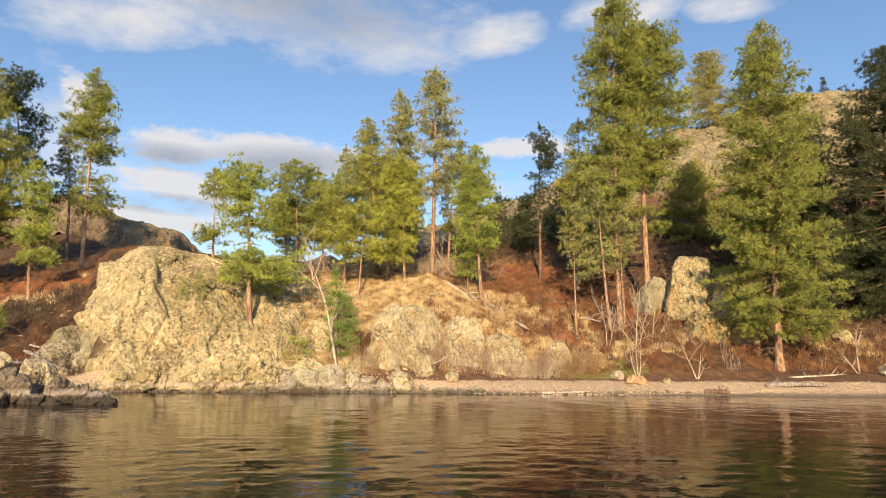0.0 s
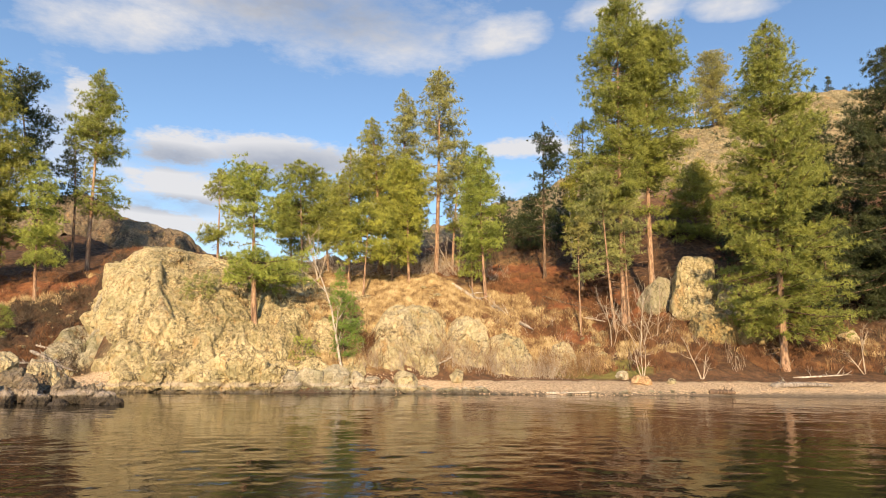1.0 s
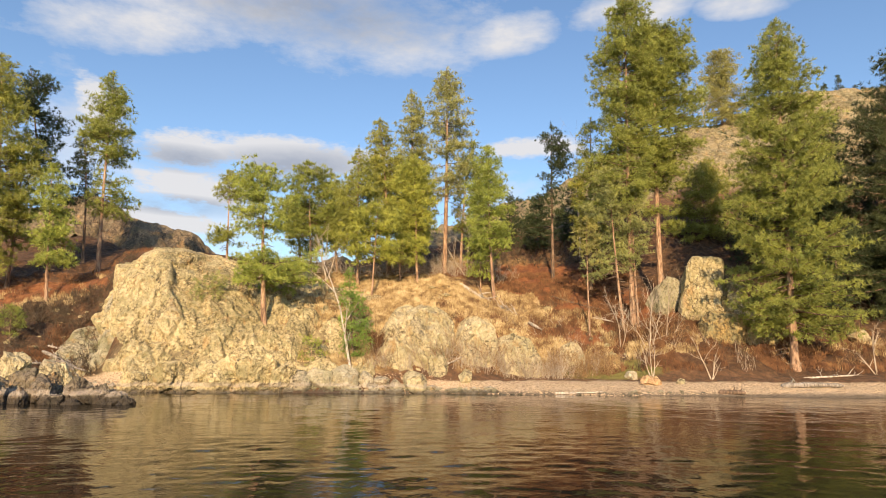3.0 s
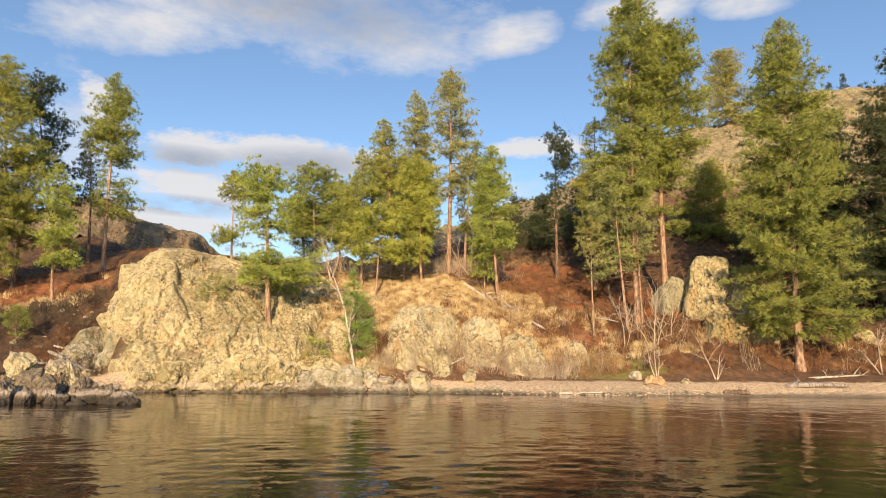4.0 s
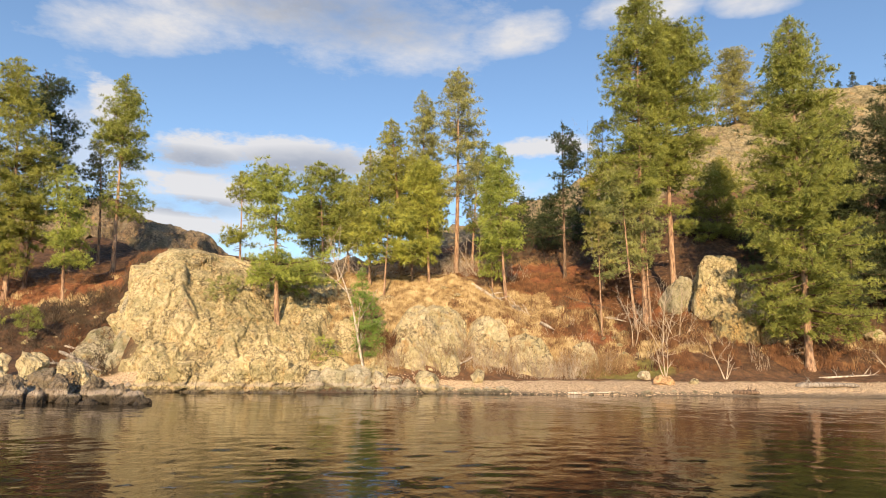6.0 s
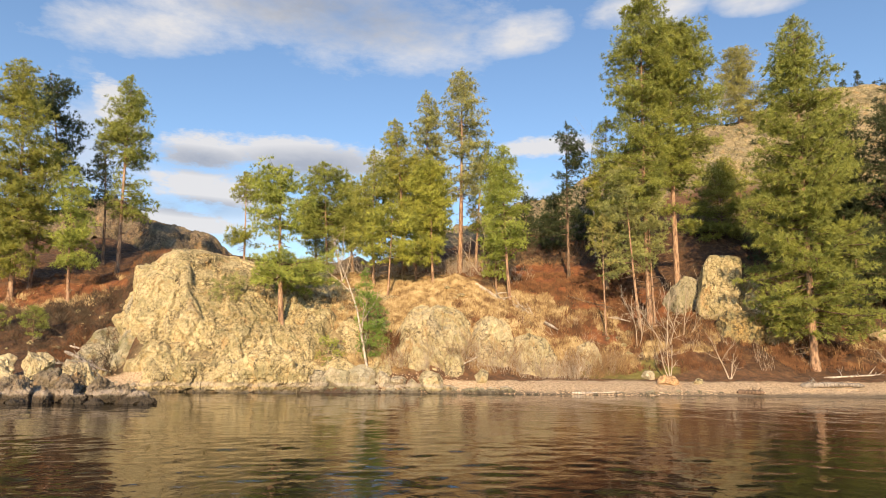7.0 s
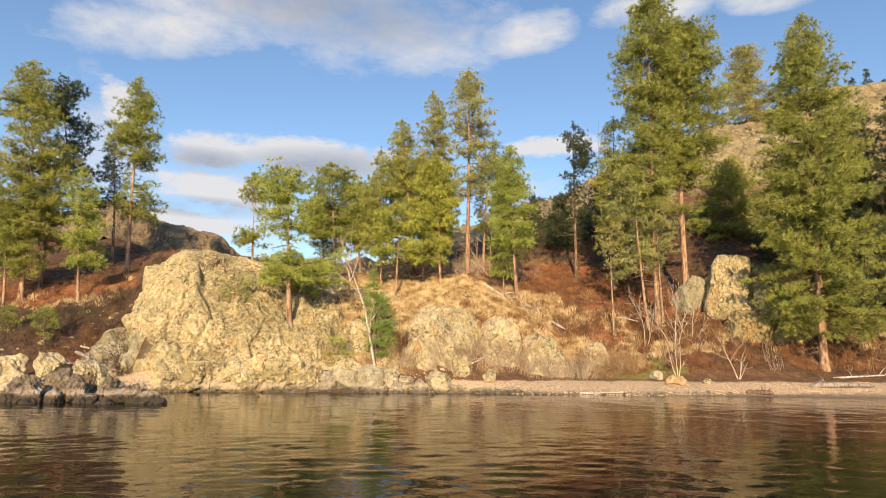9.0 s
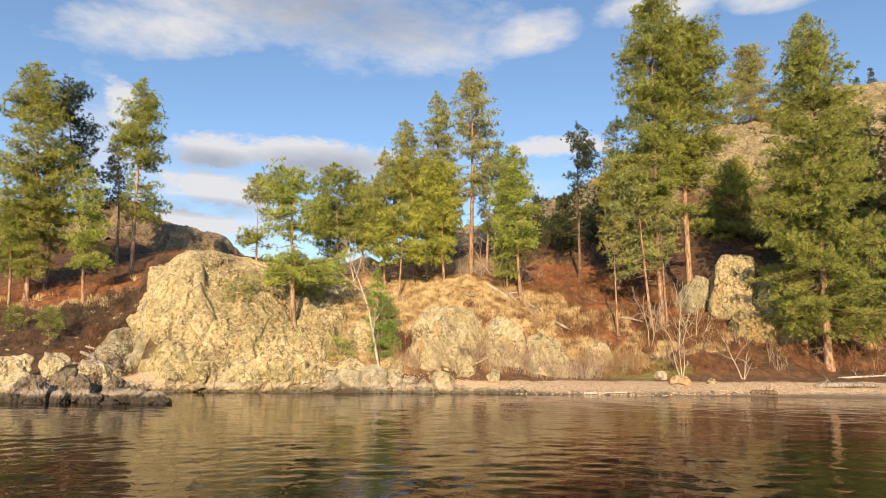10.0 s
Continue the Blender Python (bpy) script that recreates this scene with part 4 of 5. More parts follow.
pine(3.8, 46, 3.4, 17.3, ((9.1, 1.2, 0.8), (10.1, 1.4, 1.8), (11.2, 1.6, 1.8), (12.6, 1.4, 1.6), (14.3, 1.3, 1.2), (16.0, 1.0, 0.8)), 116, NEEDLES_YOUNG, gap=0.22, label="full bright green pine above the red slope")
pine(2.9, 47, 2.8, 10.5, ((8.0, 0.9, 0.7), (8.8, 1.1, 0.9), (9.6, 0.7, 0.7)), 118, NEEDLES_YOUNG, gap=0.2, label="young pine under the taller ones")
pine(9.1, 52, 9.2, 21.4, ((12.1, 1.7, 0.4), (13.5, 2.2, 0.8), (15.8, 1.5, 0.6), (17.3, 1.7, 1.5), (18.7, 1.5, 1.3), (19.8, 0.9, 1.1)), 120, NEEDLES_DARK_SHADE, BARK_DARK, gap=0.38, label="thin dark pine with sparse hanging limbs")
pine(11.4, 49, 11.8, 20.7, ((10.2, 1.3, 1.1), (12.0, 1.4, 1.4), (14.2, 1.5, 1.5), (16.5, 1.1, 1.2), (18.8, 0.9, 0.8)), 121, NEEDLES, BARK_DARK, gap=0.33)
pine(13.0, 44, 13.4, 28.0, ((13.0, 3.3, 0.9), (15.1, 2.9, 1.4), (17.1, 2.5, 1.6), (19.3, 2.3, 2.1), (21.4, 2.4, 2.2), (23.1, 2.0, 2.2), (24.4, 1.7, 1.9), (25.8, 1.1, 1.5), (27.0, 1.2, 1.3)), 125, NEEDLES, gap=0.20, bare=22, stem=0.21, label="very tall pine with dead lower limbs")
pine(15.7, 46, 16.2, 27.0, ((14.5, 1.6, 1.7), (15.7, 2.0, 2.4), (17.4, 2.2, 3.4), (19.1, 2.2, 3.7), (20.9, 2.2, 3.5), (22.7, 2.1, 3.1), (24.5, 2.0, 2.4), (26.0, 1.7, 1.4)), 126, NEEDLES, gap=0.10, fill=1.15, bare=14, stem=0.25, label="massive pine with a dense rounded crown and red bark", skirt=((0.24, 0.34, 1.5, 14),))
pine(12.2, 43.5, 11.5, 14.9, ((7.9, 2.1, 0.2), (8.9, 2.4, 0.7), (10.5, 2.4, 1.3), (12.1, 2.3, 1.3), (13.7, 1.7, 1.2)), 127, NEEDLES_PALE, gap=0.38, bare=26, stem=0.12, label="thin yellowish pine under the tall pair")
pine(13.3, 43.8, 13.2, 13.8, ((8.2, 1.0, 0.4), (9.4, 1.3, 0.9), (11.0, 1.4, 1.1), (12.6, 1.0, 0.9)), 164, NEEDLES_PALE, gap=0.40, bare=22, stem=0.10, label="thin yellowish pine with many dead twigs")
pine(9.8, 43, 9.8, 11.5, ((8.4, 0.7, 0.8), (9.6, 0.8, 1.0), (10.6, 0.6, 0.7)), 163, NEEDLES_PALE, gap=0.42, bare=18, stem=0.08, label="thin yellowish pine with many dead twigs")
pine(36.2, 79, 36.6, 41.9, ((32.0, 1.1, 2.2), (33.2, 1.7, 3.3), (34.8, 2.0, 3.8), (36.5, 1.9, 2.1), (38.1, 2.4, 2.5), (40.6, 1.6, 1.5)), 129, NEEDLES_PALE, BARK_DARK, gap=0.12, label="lone round-topped pine on the skyline of the hill")
pine(21.0, 39, 21.5, 23.7, ((3.8, 1.3, 3.4), (4.7, 2.6, 3.8), (6.0, 3.5, 4.0), (7.6, 3.6, 3.4), (9.0, 3.2, 3.7), (10.4, 3.4, 3.3), (11.9, 3.0, 3.0), (13.7, 3.0, 3.0), (15.1, 2.7, 2.9), (16.6, 2.1, 2.5), (18.1, 1.8, 2.4), (19.7, 1.5, 2.3), (20.5, 1.4, 1.5), (21.7, 0.9, 1.1), (22.9, 0.6, 0.6)), 130, NEEDLES, gap=0.17, stem=0.24, bare=4, label="large conical pine growing at the back of the beach")
# these two have darkened needles in place of the wood's shade
pine(27.9, 47, 29.1, 20.7, ((10.5, 1.3, 2.6), (13.1, 1.1, 2.2), (15.8, 1.1, 1.8), (18.0, 0.9, 1.5), (19.6, 0.6, 0.9)), 131, NEEDLES_DARK_SHADE, BARK_DARK, gap=0.30, label="pine behind the conical one, needles darkened for shade")
pine(32.0, 44, 33.3, 24.8, ((7.3, 4.1, 4.3), (10.5, 4.7, 4.1), (13.3, 4.7, 3.5), (15.4, 4.8, 3.2), (17.1, 3.4, 2.9), (20.1, 2.6, 2.3), (22.0, 1.9, 1.5), (23.5, 1.4, 1.2)), 134, NEEDLES_DARK_SHADE, BARK_DARK, gap=0.33, bare=14, label="wide pine at or beyond the right edge of view, needles darkened for shade")
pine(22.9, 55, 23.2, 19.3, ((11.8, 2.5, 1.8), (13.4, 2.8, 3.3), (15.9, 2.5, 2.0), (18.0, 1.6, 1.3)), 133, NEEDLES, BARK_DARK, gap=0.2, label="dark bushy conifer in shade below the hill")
pine(-11.3, 52, -11.6, 15.2, crown_form("oval", 10.0, 15.2, 2.0), 161, gap=0.3)
pine(-3.0, 48, -3.3, 14.0, crown_form("oval", 9.0, 14.0, 2.1), 162, gap=0.3)
pine(-3.3, 55, -3.6, 19.0, crown_form("oval", 12.5, 19.0, 2.0), 167, gap=0.36, stem=0.33, label="stout red-barked pine behind the brow")
# from here to the last wood pine, dark needle colour stands in for shade
pine(6.8, 60, 6.6, 17.2, crown_form("cone", 12.6, 17.2, 2.0), 122, NEEDLES_DARK_SHADE, BARK_DARK, fill=0.75, label="conifer behind the red slope, its shade put into dark needles")
pine(9.0, 59, 8.8, 16.8, crown_form("cone", 12.0, 16.8, 2.2), 123, NEEDLES_DARK_SHADE, BARK_DARK, fill=0.75, label="conifer behind the red slope, its shade put into dark needles")
pine(12.5, 60, 12.8, 18.6, crown_form("cone", 13.0, 18.6, 2.4), 124, NEEDLES_DARK_SHADE, BARK_DARK, fill=0.75, label="conifer behind the red slope, its shade put into dark needles")
pine(31.3, 52, 32.0, 19.0, crown_form("cone", 10.5, 19.0, 2.2), 132, NEEDLES_DARK_SHADE, BARK_DARK, fill=0.75, gap=0.3, label="pine on the slope, its shade put into dark needles")
pine(34.5, 50, 35.0, 21.0, crown_form("cone", 9.5, 21.0, 2.8), 165, NEEDLES_DARK_SHADE, BARK_DARK, fill=0.75, gap=0.34, bare=14, label="pine deep in the wood, its shade put into dark needles")
pine(29.3, 50, 29.6, 17.0, crown_form("cone", 9.0, 17.0, 2.4), 166, NEEDLES_DARK_SHADE, BARK_DARK, fill=0.75, gap=0.34, bare=14, label="pine deep in the wood, its shade put into dark needles")
pine(27.6, 44.8, 27.8, 11.5, crown_form("oval", 5.0, 11.5, 2.0), 168, NEEDLES_DARK_SHADE, BARK_DARK, gap=0.36, fill=0.7, bare=14, label="low conifer in the wood, its shade put into dark needles")
pine(33.2, 46, 33.4, 15.5, crown_form("oval", 5.5, 15.5, 2.8), 169, NEEDLES_DARK_SHADE, BARK_DARK, gap=0.34, fill=0.7, bare=14, label="low conifer in the wood, its shade put into dark needles")
pine(28.4, 48.5, 28.6, 16.0, crown_form("oval", 7.4, 16.0, 2.9), 177, NEEDLES_DARK_SHADE, BARK_DARK, gap=0.3, bare=16, label="pine deep in the wood, its shade put into dark needles")
pine(25.4, 50.5, 25.5, 15.0, crown_form("oval", 8.6, 15.0, 2.3), 178, NEEDLES_DARK_SHADE, BARK_DARK, gap=0.3, bare=16, label="pine deep in the wood, its shade put into dark needles")
pine(31.6, 45.5, 31.8, 12.0, crown_form("oval", 5.0, 12.0, 2.6), 179, NEEDLES_DARK_SHADE, BARK_DARK, gap=0.34, bare=16, label="low conifer in the wood, its shade put into dark needles")
# two unseen pines beyond the right edge, added to shade the wood
pine(37.0, 41, 37.3, 21.5, crown_form("cone", 4.5, 21.5, 3.4), 175, NEEDLES_DARK_SHADE, BARK_DARK, fill=0.75, gap=0.3, bare=10, label="wide pine at or beyond the right edge of view, needles darkened for shade")
pine(41.5, 44, 41.8, 24.0, crown_form("cone", 6.5, 24.0, 3.6), 176, NEEDLES_DARK_SHADE, BARK_DARK, fill=0.75, gap=0.3, bare=10, label="wide pine at or beyond the right edge of view, needles darkened for shade")
for i, (x, tx, tz) in enumerate(((57.8, 58.0, 43.2), (60.2, 60.3, 44.6), (62.6, 62.7, 43.0))):
    pine(x, 92, tx, tz, crown_form("cone", 39.4, tz, 1.3), 140 + i, NEEDLES_DARK_SHADE, BARK_DARK, fill=0.8, label="small dark conifer on the hill top", base_z=39.0)
pine(-5.1, 38.2, -5.5, 7.1, ((2.1, 0.6, 0.8), (3.0, 0.8, 1.1), (4.3, 0.9, 1.0), (5.3, 0.7, 0.7), (6.3, 0.4, 0.3)), 150, NEEDLES_FIR, BARK_DARK, tuft=0.2, fill=1.5, gap=0.15, stem=0.06, label="small dense green fir beside the white snag", name="fir_tree")

# ---- dead wood and bare shrubs ----
def limb(heap, start, way, length, radius, rnd, depth, wander=0.25, up=0.15, forks=4, sides=5, spread=0.7):
    """A bare limb with its forks."""
    k = max(4, int(length / 0.35))
    pts, d = [np.array(start, float)], np.array(way, float)
    d /= np.linalg.norm(d)
    for _ in range(k):
        d = d + rnd.normal(size=3) * wander * 0.35 + np.array([0, 0, up * 0.15])
        d /= np.linalg.norm(d)
        pts.append(pts[-1] + d * length / k)
    pts = np.array(pts)
    s = np.linspace(0, 1, len(pts))
    tube(heap, pts, radius * (1 - 0.85 * s) + 0.003, sides)
    if depth > 0:
        for _ in range(forks):
            w = rnd.uniform(0.25, 0.95)
            a = np.array([np.interp(w, s, pts[:, i]) for i in range(3)])
            j = min(int(w * (len(pts) - 1)), len(pts) - 2)
            dd = pts[j + 1] - pts[j]
            dd = dd / np.linalg.norm(dd) + rnd.normal(size=3) * spread
            limb(heap, a, dd, length * rnd.uniform(0.28, 0.5), radius * (1 - 0.8 * w) * 0.6, rnd, depth - 1, wander, up, max(2, forks - 1), max(3, sides - 1), spread)


def snag(x, y, z, stems, material, label, seed, name="dead_tree", category="tree", depth=2, forks=5, up=0.1, wander=0.2, spread=0.6):
    rnd = np.random.RandomState(seed)
    root = base_at(name, x, y, z)
    for way, length, radius in stems:
        h = Heap()
        limb(h, (0, 0, -0.1), way, length, radius, rnd, depth, wander, up, forks, 6, spread)
        part("stem", h.mesh("stem"), material, root)
    tagged(root, label, category)
    return root


snag(-5.15, 37.3, 1.45, (((-0.34, 0.28, 1.0), 6.6, 0.085), ((-0.15, 0.1, 1.0), 1.6, 0.05)), DEADWOOD, "leaning white dead tree with bare twigs", 7, forks=4, wander=0.13, up=0.0)
snag(12.0, 37.6, 0.75, (((-0.28, 0.1, 1), 2.2, 0.033), ((0.22, 0.0, 1), 2.0, 0.033), ((0.02, 0.2, 1), 2.6, 0.03)), PALETWIGS, "bare pale sapling rooted in the beach", 8, "sapling", "shrub", forks=5)
snag(15.4, 37.6, 0.75, (((-0.30, 0.1, 1), 2.7, 0.036), ((0.15, 0.0, 1), 1.6, 0.03), ((0.4, 0.1, 1), 1.3, 0.026)), PALETWIGS, "bare pale sapling rooted in the beach", 9, "sapling", "shrub", forks=4)
snag(13.0, 41.0, 2.1, (((0.05, 0.1, 1), 5.0, 0.04), ((-0.35, 0.0, 1), 3.6, 0.03), ((0.4, 0.1, 1), 3.4, 0.03)), PALETWIGS, "tall bare grey shrub in front of the pines", 10, "bare_shrub", "shrub", forks=7)
snag(14.4, 42.0, 2.7, (((0.1, 0.1, 1), 4.2, 0.03), ((-0.4, 0.0, 1), 3.2, 0.026), ((0.5, 0.1, 1), 2.8, 0.026)), PALETWIGS, "bare grey shrub in front of the pines", 16, "bare_shrub", "shrub", forks=7)
snag(11.4, 41.6, 2.5, (((-0.1, 0.1, 1), 3.6, 0.03), ((0.4, 0.0, 1), 2.8, 0.026)), PALETWIGS, "bare grey shrub in front of the pines", 17, "bare_shrub", "shrub", forks=7)
snag(34.0, 79, 29.6, (((0.0, 0, 1), 8.0, 0.12),), DEADWOOD, "grey dead trunk on the skyline", 11, forks=9, up=0.0, wander=0.08)
snag(12.2, 56, 9.0, (((0.0, 0, 1), 11.0, 0.11),), DEADWOOD, "thin dead pole of a pine", 12, forks=5, up=0.0, wander=0.05)
snag(25.6, 38.6, 1.0, (((0.1, 0.1, 1), 3.0, 0.05), ((-0.5, 0.1, 1), 2.0, 0.04)), PALETWIGS, "bare pale shrub at the back of the beach", 13, "bare_shrub", "shrub", forks=5)
snag(-8.4, 47.5, 7.5, (((-0.3, 0, 1), 3.6, 0.05), ((0.3, 0, 1), 3.0, 0.05), ((0.0, 0.2, 1), 3.2, 0.05)), PALETWIGS, "bare pale shrub among the pines", 14, "bare_shrub", "shrub", forks=6)
snag(2.1, 52, 8.3, (((-0.5, 0, 1), 4.2, 0.05), ((0.5, 0, 1), 4.2, 0.05), ((0.1, 0.2, 1), 5.2, 0.05)), PALETWIGS, "bare pale shrub behind the pines", 15, "bare_shrub", "shrub", forks=8)


def brush(name, label, material, spots, count, height, seed, twigs=7, thick=0.011, spread=0.5):
    """A thicket: many thin bare stems with a fork or two. spots: x, y, half width, half depth, share."""
    rnd = np.random.RandomState(seed)
    share = np.array([s[4] for s in spots], float)
    pick = rnd.choice(len(spots), count, p=share / share.sum())
    heap = Heap()
    cx = np.array([spots[i][0] + rnd.uniform(-1, 1) * spots[i][2] for i in pick])
    cy = np.array([spots[i][1] + rnd.uniform(-1, 1) * spots[i][3] for i in pick])
    cz = land(cx, cy)
    for x, y, z in zip(cx, cy, cz):
        hh = height * rnd.uniform(0.5, 1.25)
        for _ in range(twigs):
            d = np.array([rnd.normal() * spread, rnd.normal() * spread, 1.0])
            d /= np.linalg.norm(d)
            ln = hh * rnd.uniform(0.6, 1.1)
            a = np.array([x, y, z - 0.1]) + np.array([rnd.normal() * 0.12, rnd.normal() * 0.12, 0])
            b = a + d * ln * 0.5 + rnd.normal(size=3) * 0.06 * ln
            c = b + (d + rnd.normal(size=3) * 0.3) * ln * 0.5
            tube(heap, [a, b, c], [thick, thick * 0.75, thick * 0.3], 3)
            e = b + (d + rnd.normal(size=3) * 0.55) * ln * 0.4
            tube(heap, [b, (b + e) / 2, e], [thick * 0.7, thick * 0.5, thick * 0.25], 3)
    ob = part(name, heap.mesh(name, False), material)
    tagged(ob, label, "brush", kind="stuff")


brush("brush", "bare brown brush in front of the pale rock knobs", TWIGS, ((4.0, 38.7, 5.0, 0.7, 5), (-2.2, 38.0, 2.2, 0.4, 1.2), (8.2, 39.2, 2.0, 0.7, 1.5), (-4.4, 38.2, 1.0, 0.5, 0.7)), 190, 1.25, 21, 8)
brush("brush", "reddish bare brush on the slope", REDTWIGS, ((9, 46, 5, 4, 3), (18, 43, 8, 2.5, 3), (23, 40.6, 8, 1.2, 3), (-21.6, 38.6, 1.6, 1.6, 1.6), (-27, 45, 6, 4, 1), (5, 43.5, 3, 2, 1)), 420, 0.85, 22, 6, 0.011)
brush("brush", "grey-brown bare brush under the pines", TWIGS, ((14, 42.5, 3, 1.2, 2), (-8, 44, 4, 2, 2), (6.5, 45, 4, 2.5, 2), (28, 41, 5, 2, 2), (0, 42.5, 5, 1.5, 1), (-12.5, 40.5, 4, 2, 0.6)), 300, 0.9, 23, 7, 0.011)
brush("brush", "pale dry stalks in the grass", PALETWIGS, ((8, 42.5, 4, 2, 2), (16, 40, 6, 1.4, 2), (4.5, 38.3, 3.5, 0.4, 1.5), (-3, 38.2, 3, 0.4, 1)), 80, 1.05, 24, 5, 0.010)
brush("brush", "tan upright stalks in front of the rock knobs", PALETWIGS, ((3.6, 38.3, 3.6, 0.5, 4), (-1.8, 37.9, 2.2, 0.4, 2), (7.8, 39.0, 1.6, 0.5, 1)), 130, 1.15, 28, 7, 0.010, 0.28)
brush("brush", "low brown shrubs on the grassy brow", DARK_SHADE_TWIGS, ((0, 42.5, 8, 3, 4), (7, 43.5, 4, 3, 2), (14, 41.5, 5, 1.5, 2)), 170, 0.6, 29, 9, 0.012, 0.6)
brush("brush", "pale bare brush between the pine trunks", PALETWIGS, ((-6, 51, 7, 2, 3), (2, 52, 4, 2, 2), (-12, 47, 3, 1.5, 1)), 130, 1.5, 30, 8, 0.012, 0.45)
brush("brush", "dark red shrub beside the green fir", REDTWIGS, ((-3.8, 38.6, 0.3, 0.2, 1),), 16, 1.3, 25, 14, 0.022, 0.3)
# the next two thickets are dark in colour where the slope lies in shade
brush("brush", "tangled dark brush beside the gully, standing in for the slope's shade", DARK_SHADE_TWIGS, ((-26, 40.5, 6.5, 3.6, 6), (-24, 43, 3, 2.0, 3), (-19.8, 37.2, 1, 1, 0.6)), 420, 0.85, 27, 7, 0.016, 0.7)
brush("brush", "leafless undergrowth, its twigs darkened for the shade on the slope", DARK_SHADE_TWIGS, ((7.5, 57, 5, 3, 2), (24, 50, 8, 5, 3), (32, 47, 6, 5, 2)), 220, 1.5, 26, 6, 0.018)


def grass(name, label, material, spots, count, height, seed):
    """Dry grass: blades in tufts."""
    rnd = np.random.RandomState(seed)
    share = np.array([s[4] for s in spots], float)
    pick = rnd.choice(len(spots), count, p=share / share.sum())
    sp = np.array([s[:4] for s in spots])[pick]
    cx = sp[:, 0] + rnd.uniform(-1, 1, count) * sp[:, 2]
    cy = sp[:, 1] + rnd.uniform(-1, 1, count) * sp[:, 3]
    keep = fbm(np.stack([cx * 0.8, cy * 0.8, 0 * cx], 1), 3, seed) > 0.44
    cx, cy = cx[keep], cy[keep]
    cz = land(cx, cy) - 0.03
    n, blades = len(cx), 9
    v = np.zeros((n, blades, 3, 3))
    for b in range(blades):
        a = rnd.uniform(0, 6.28, n)
        bx, by = cx + rnd.normal(size=n) * 0.09, cy + rnd.normal(size=n) * 0.09
        hh = height * rnd.uniform(0.5, 1.2, n)
        lx, ly = np.cos(a) * hh * rnd.uniform(0.1, 0.6, n), np.sin(a) * hh * rnd.uniform(0.1, 0.6, n)
        w = 0.019
        v[:, b, 0] = np.stack([bx - w, by, cz], 1)
        v[:, b, 1] = np.stack([bx + w, by, cz], 1)
        v[:, b, 2] = np.stack([bx + lx, by + ly, cz + hh], 1)
    v = v.reshape(-1, 3)
    ob = part(name, mesh_of(name, v, np.arange(len(v)).reshape(-1, 3), False), material)
    tagged(ob, label, "grass", kind="stuff")


grass("dry_grass", "pale golden dry grass on the slope", DRYGRASS, ((-0.5, 45.2, 7.5, 2.6, 5), (0.5, 41.5, 7, 2.2, 2), (14.0, 41.0, 2.5, 0.7, 0.35), (-31, 45, 7, 1.6, 0.3), (-7.5, 41.5, 4, 4, 3), (7, 42.5, 4, 3, 1),
                                                                           (-14, 43.5, 5, 2.5, 0.7), (24, 41.5, 5, 1.2, 0.3)), 24000, 0.36, 31)
grass("dry_bracken", "russet dead bracken on the slope", REDTWIGS, ((9, 47, 6, 6, 5), (4, 42, 4, 2, 1.2), (19, 42.5, 10, 3.5, 3), (23, 39.8, 10, 1.2, 1), (-28, 48, 8, 3, 0.8), (-21.8, 38.6, 1.8, 2.0, 1)), 13000, 0.32, 32)


# ---- the beach ----
def stones(name, label, material, spots, count, lo, hi, seed):
    """Loose pebbles, too many to count."""
    rnd = np.random.RandomState(seed)
    v0, f0 = ico(1)
    heap = Heap()
    share = np.array([s[4] for s in spots], float)
    for i in rnd.choice(len(spots), count, p=share / share.sum()):
        sx, sy, wx, wy, _ = spots[i]
        x, y = sx + rnd.uniform(-1, 1) * wx, sy + rnd.uniform(-1, 1) * wy
        r = lo * (hi / lo) ** rnd.uniform(0, 1) ** 2
        q = v0 * (1 + rnd.uniform(-0.25, 0.25, (len(v0), 1))) * np.array([1, rnd.uniform(0.6, 1), rnd.uniform(0.4, 0.7)]) * r
        a = rnd.uniform(0, 6.28)
        q = np.stack([q[:, 0] * math.cos(a) - q[:, 1] * math.sin(a), q[:, 0] * math.sin(a) + q[:, 1] * math.cos(a), q[:, 2]], 1)
        heap.add(q + np.array([x, y, 0]), f0)
    v = np.concatenate(heap.v)
    n = len(v0)
    cx, cy = v[:, 0].reshape(-1, n).mean(1), v[:, 1].reshape(-1, n).mean(1)
    v[:, 2] += np.repeat(land(cx, cy), n)
    ob = part(name, mesh_of(name, v, np.concatenate(heap.f), False), material)
    tagged(ob, label, "pebbles", kind="stuff")


stones("beach_pebbles", "pale mixed pebbles of the beach", PEBBLE, ((12, 35.9, 15, 1.0, 8), (-2.5, 36.6, 3, 0.7, 2), (-18, 35.6, 2.5, 1.2, 1), (10, 35.2, 16, 0.3, 3)), 3000, 0.025, 0.075, 41)
stones("shore_rubble", "broken grey rubble along the waterline", SHOREROCK, ((-6, 36.2, 4.0, 0.6, 4), (-13, 35.3, 6, 0.3, 2), (-1.0, 36.0, 4, 0.3, 2.4), (8, 35.3, 6, 0.15, 0.7), (-19, 34.2, 3, 1.2, 1.2), (-18, 31.2, 4, 1.2, 2)), 900, 0.07, 0.34, 42)

stones("slope_rubble", "loose pale rocks scattered over the slope", CLIFF, ((-2, 43.5, 8, 3, 4), (6, 43, 5, 3, 2), (-9, 43, 5, 3, 2), (14, 42.5, 5, 2, 1), (-25, 40, 6, 3, 1.5)), 260, 0.09, 0.42, 43)


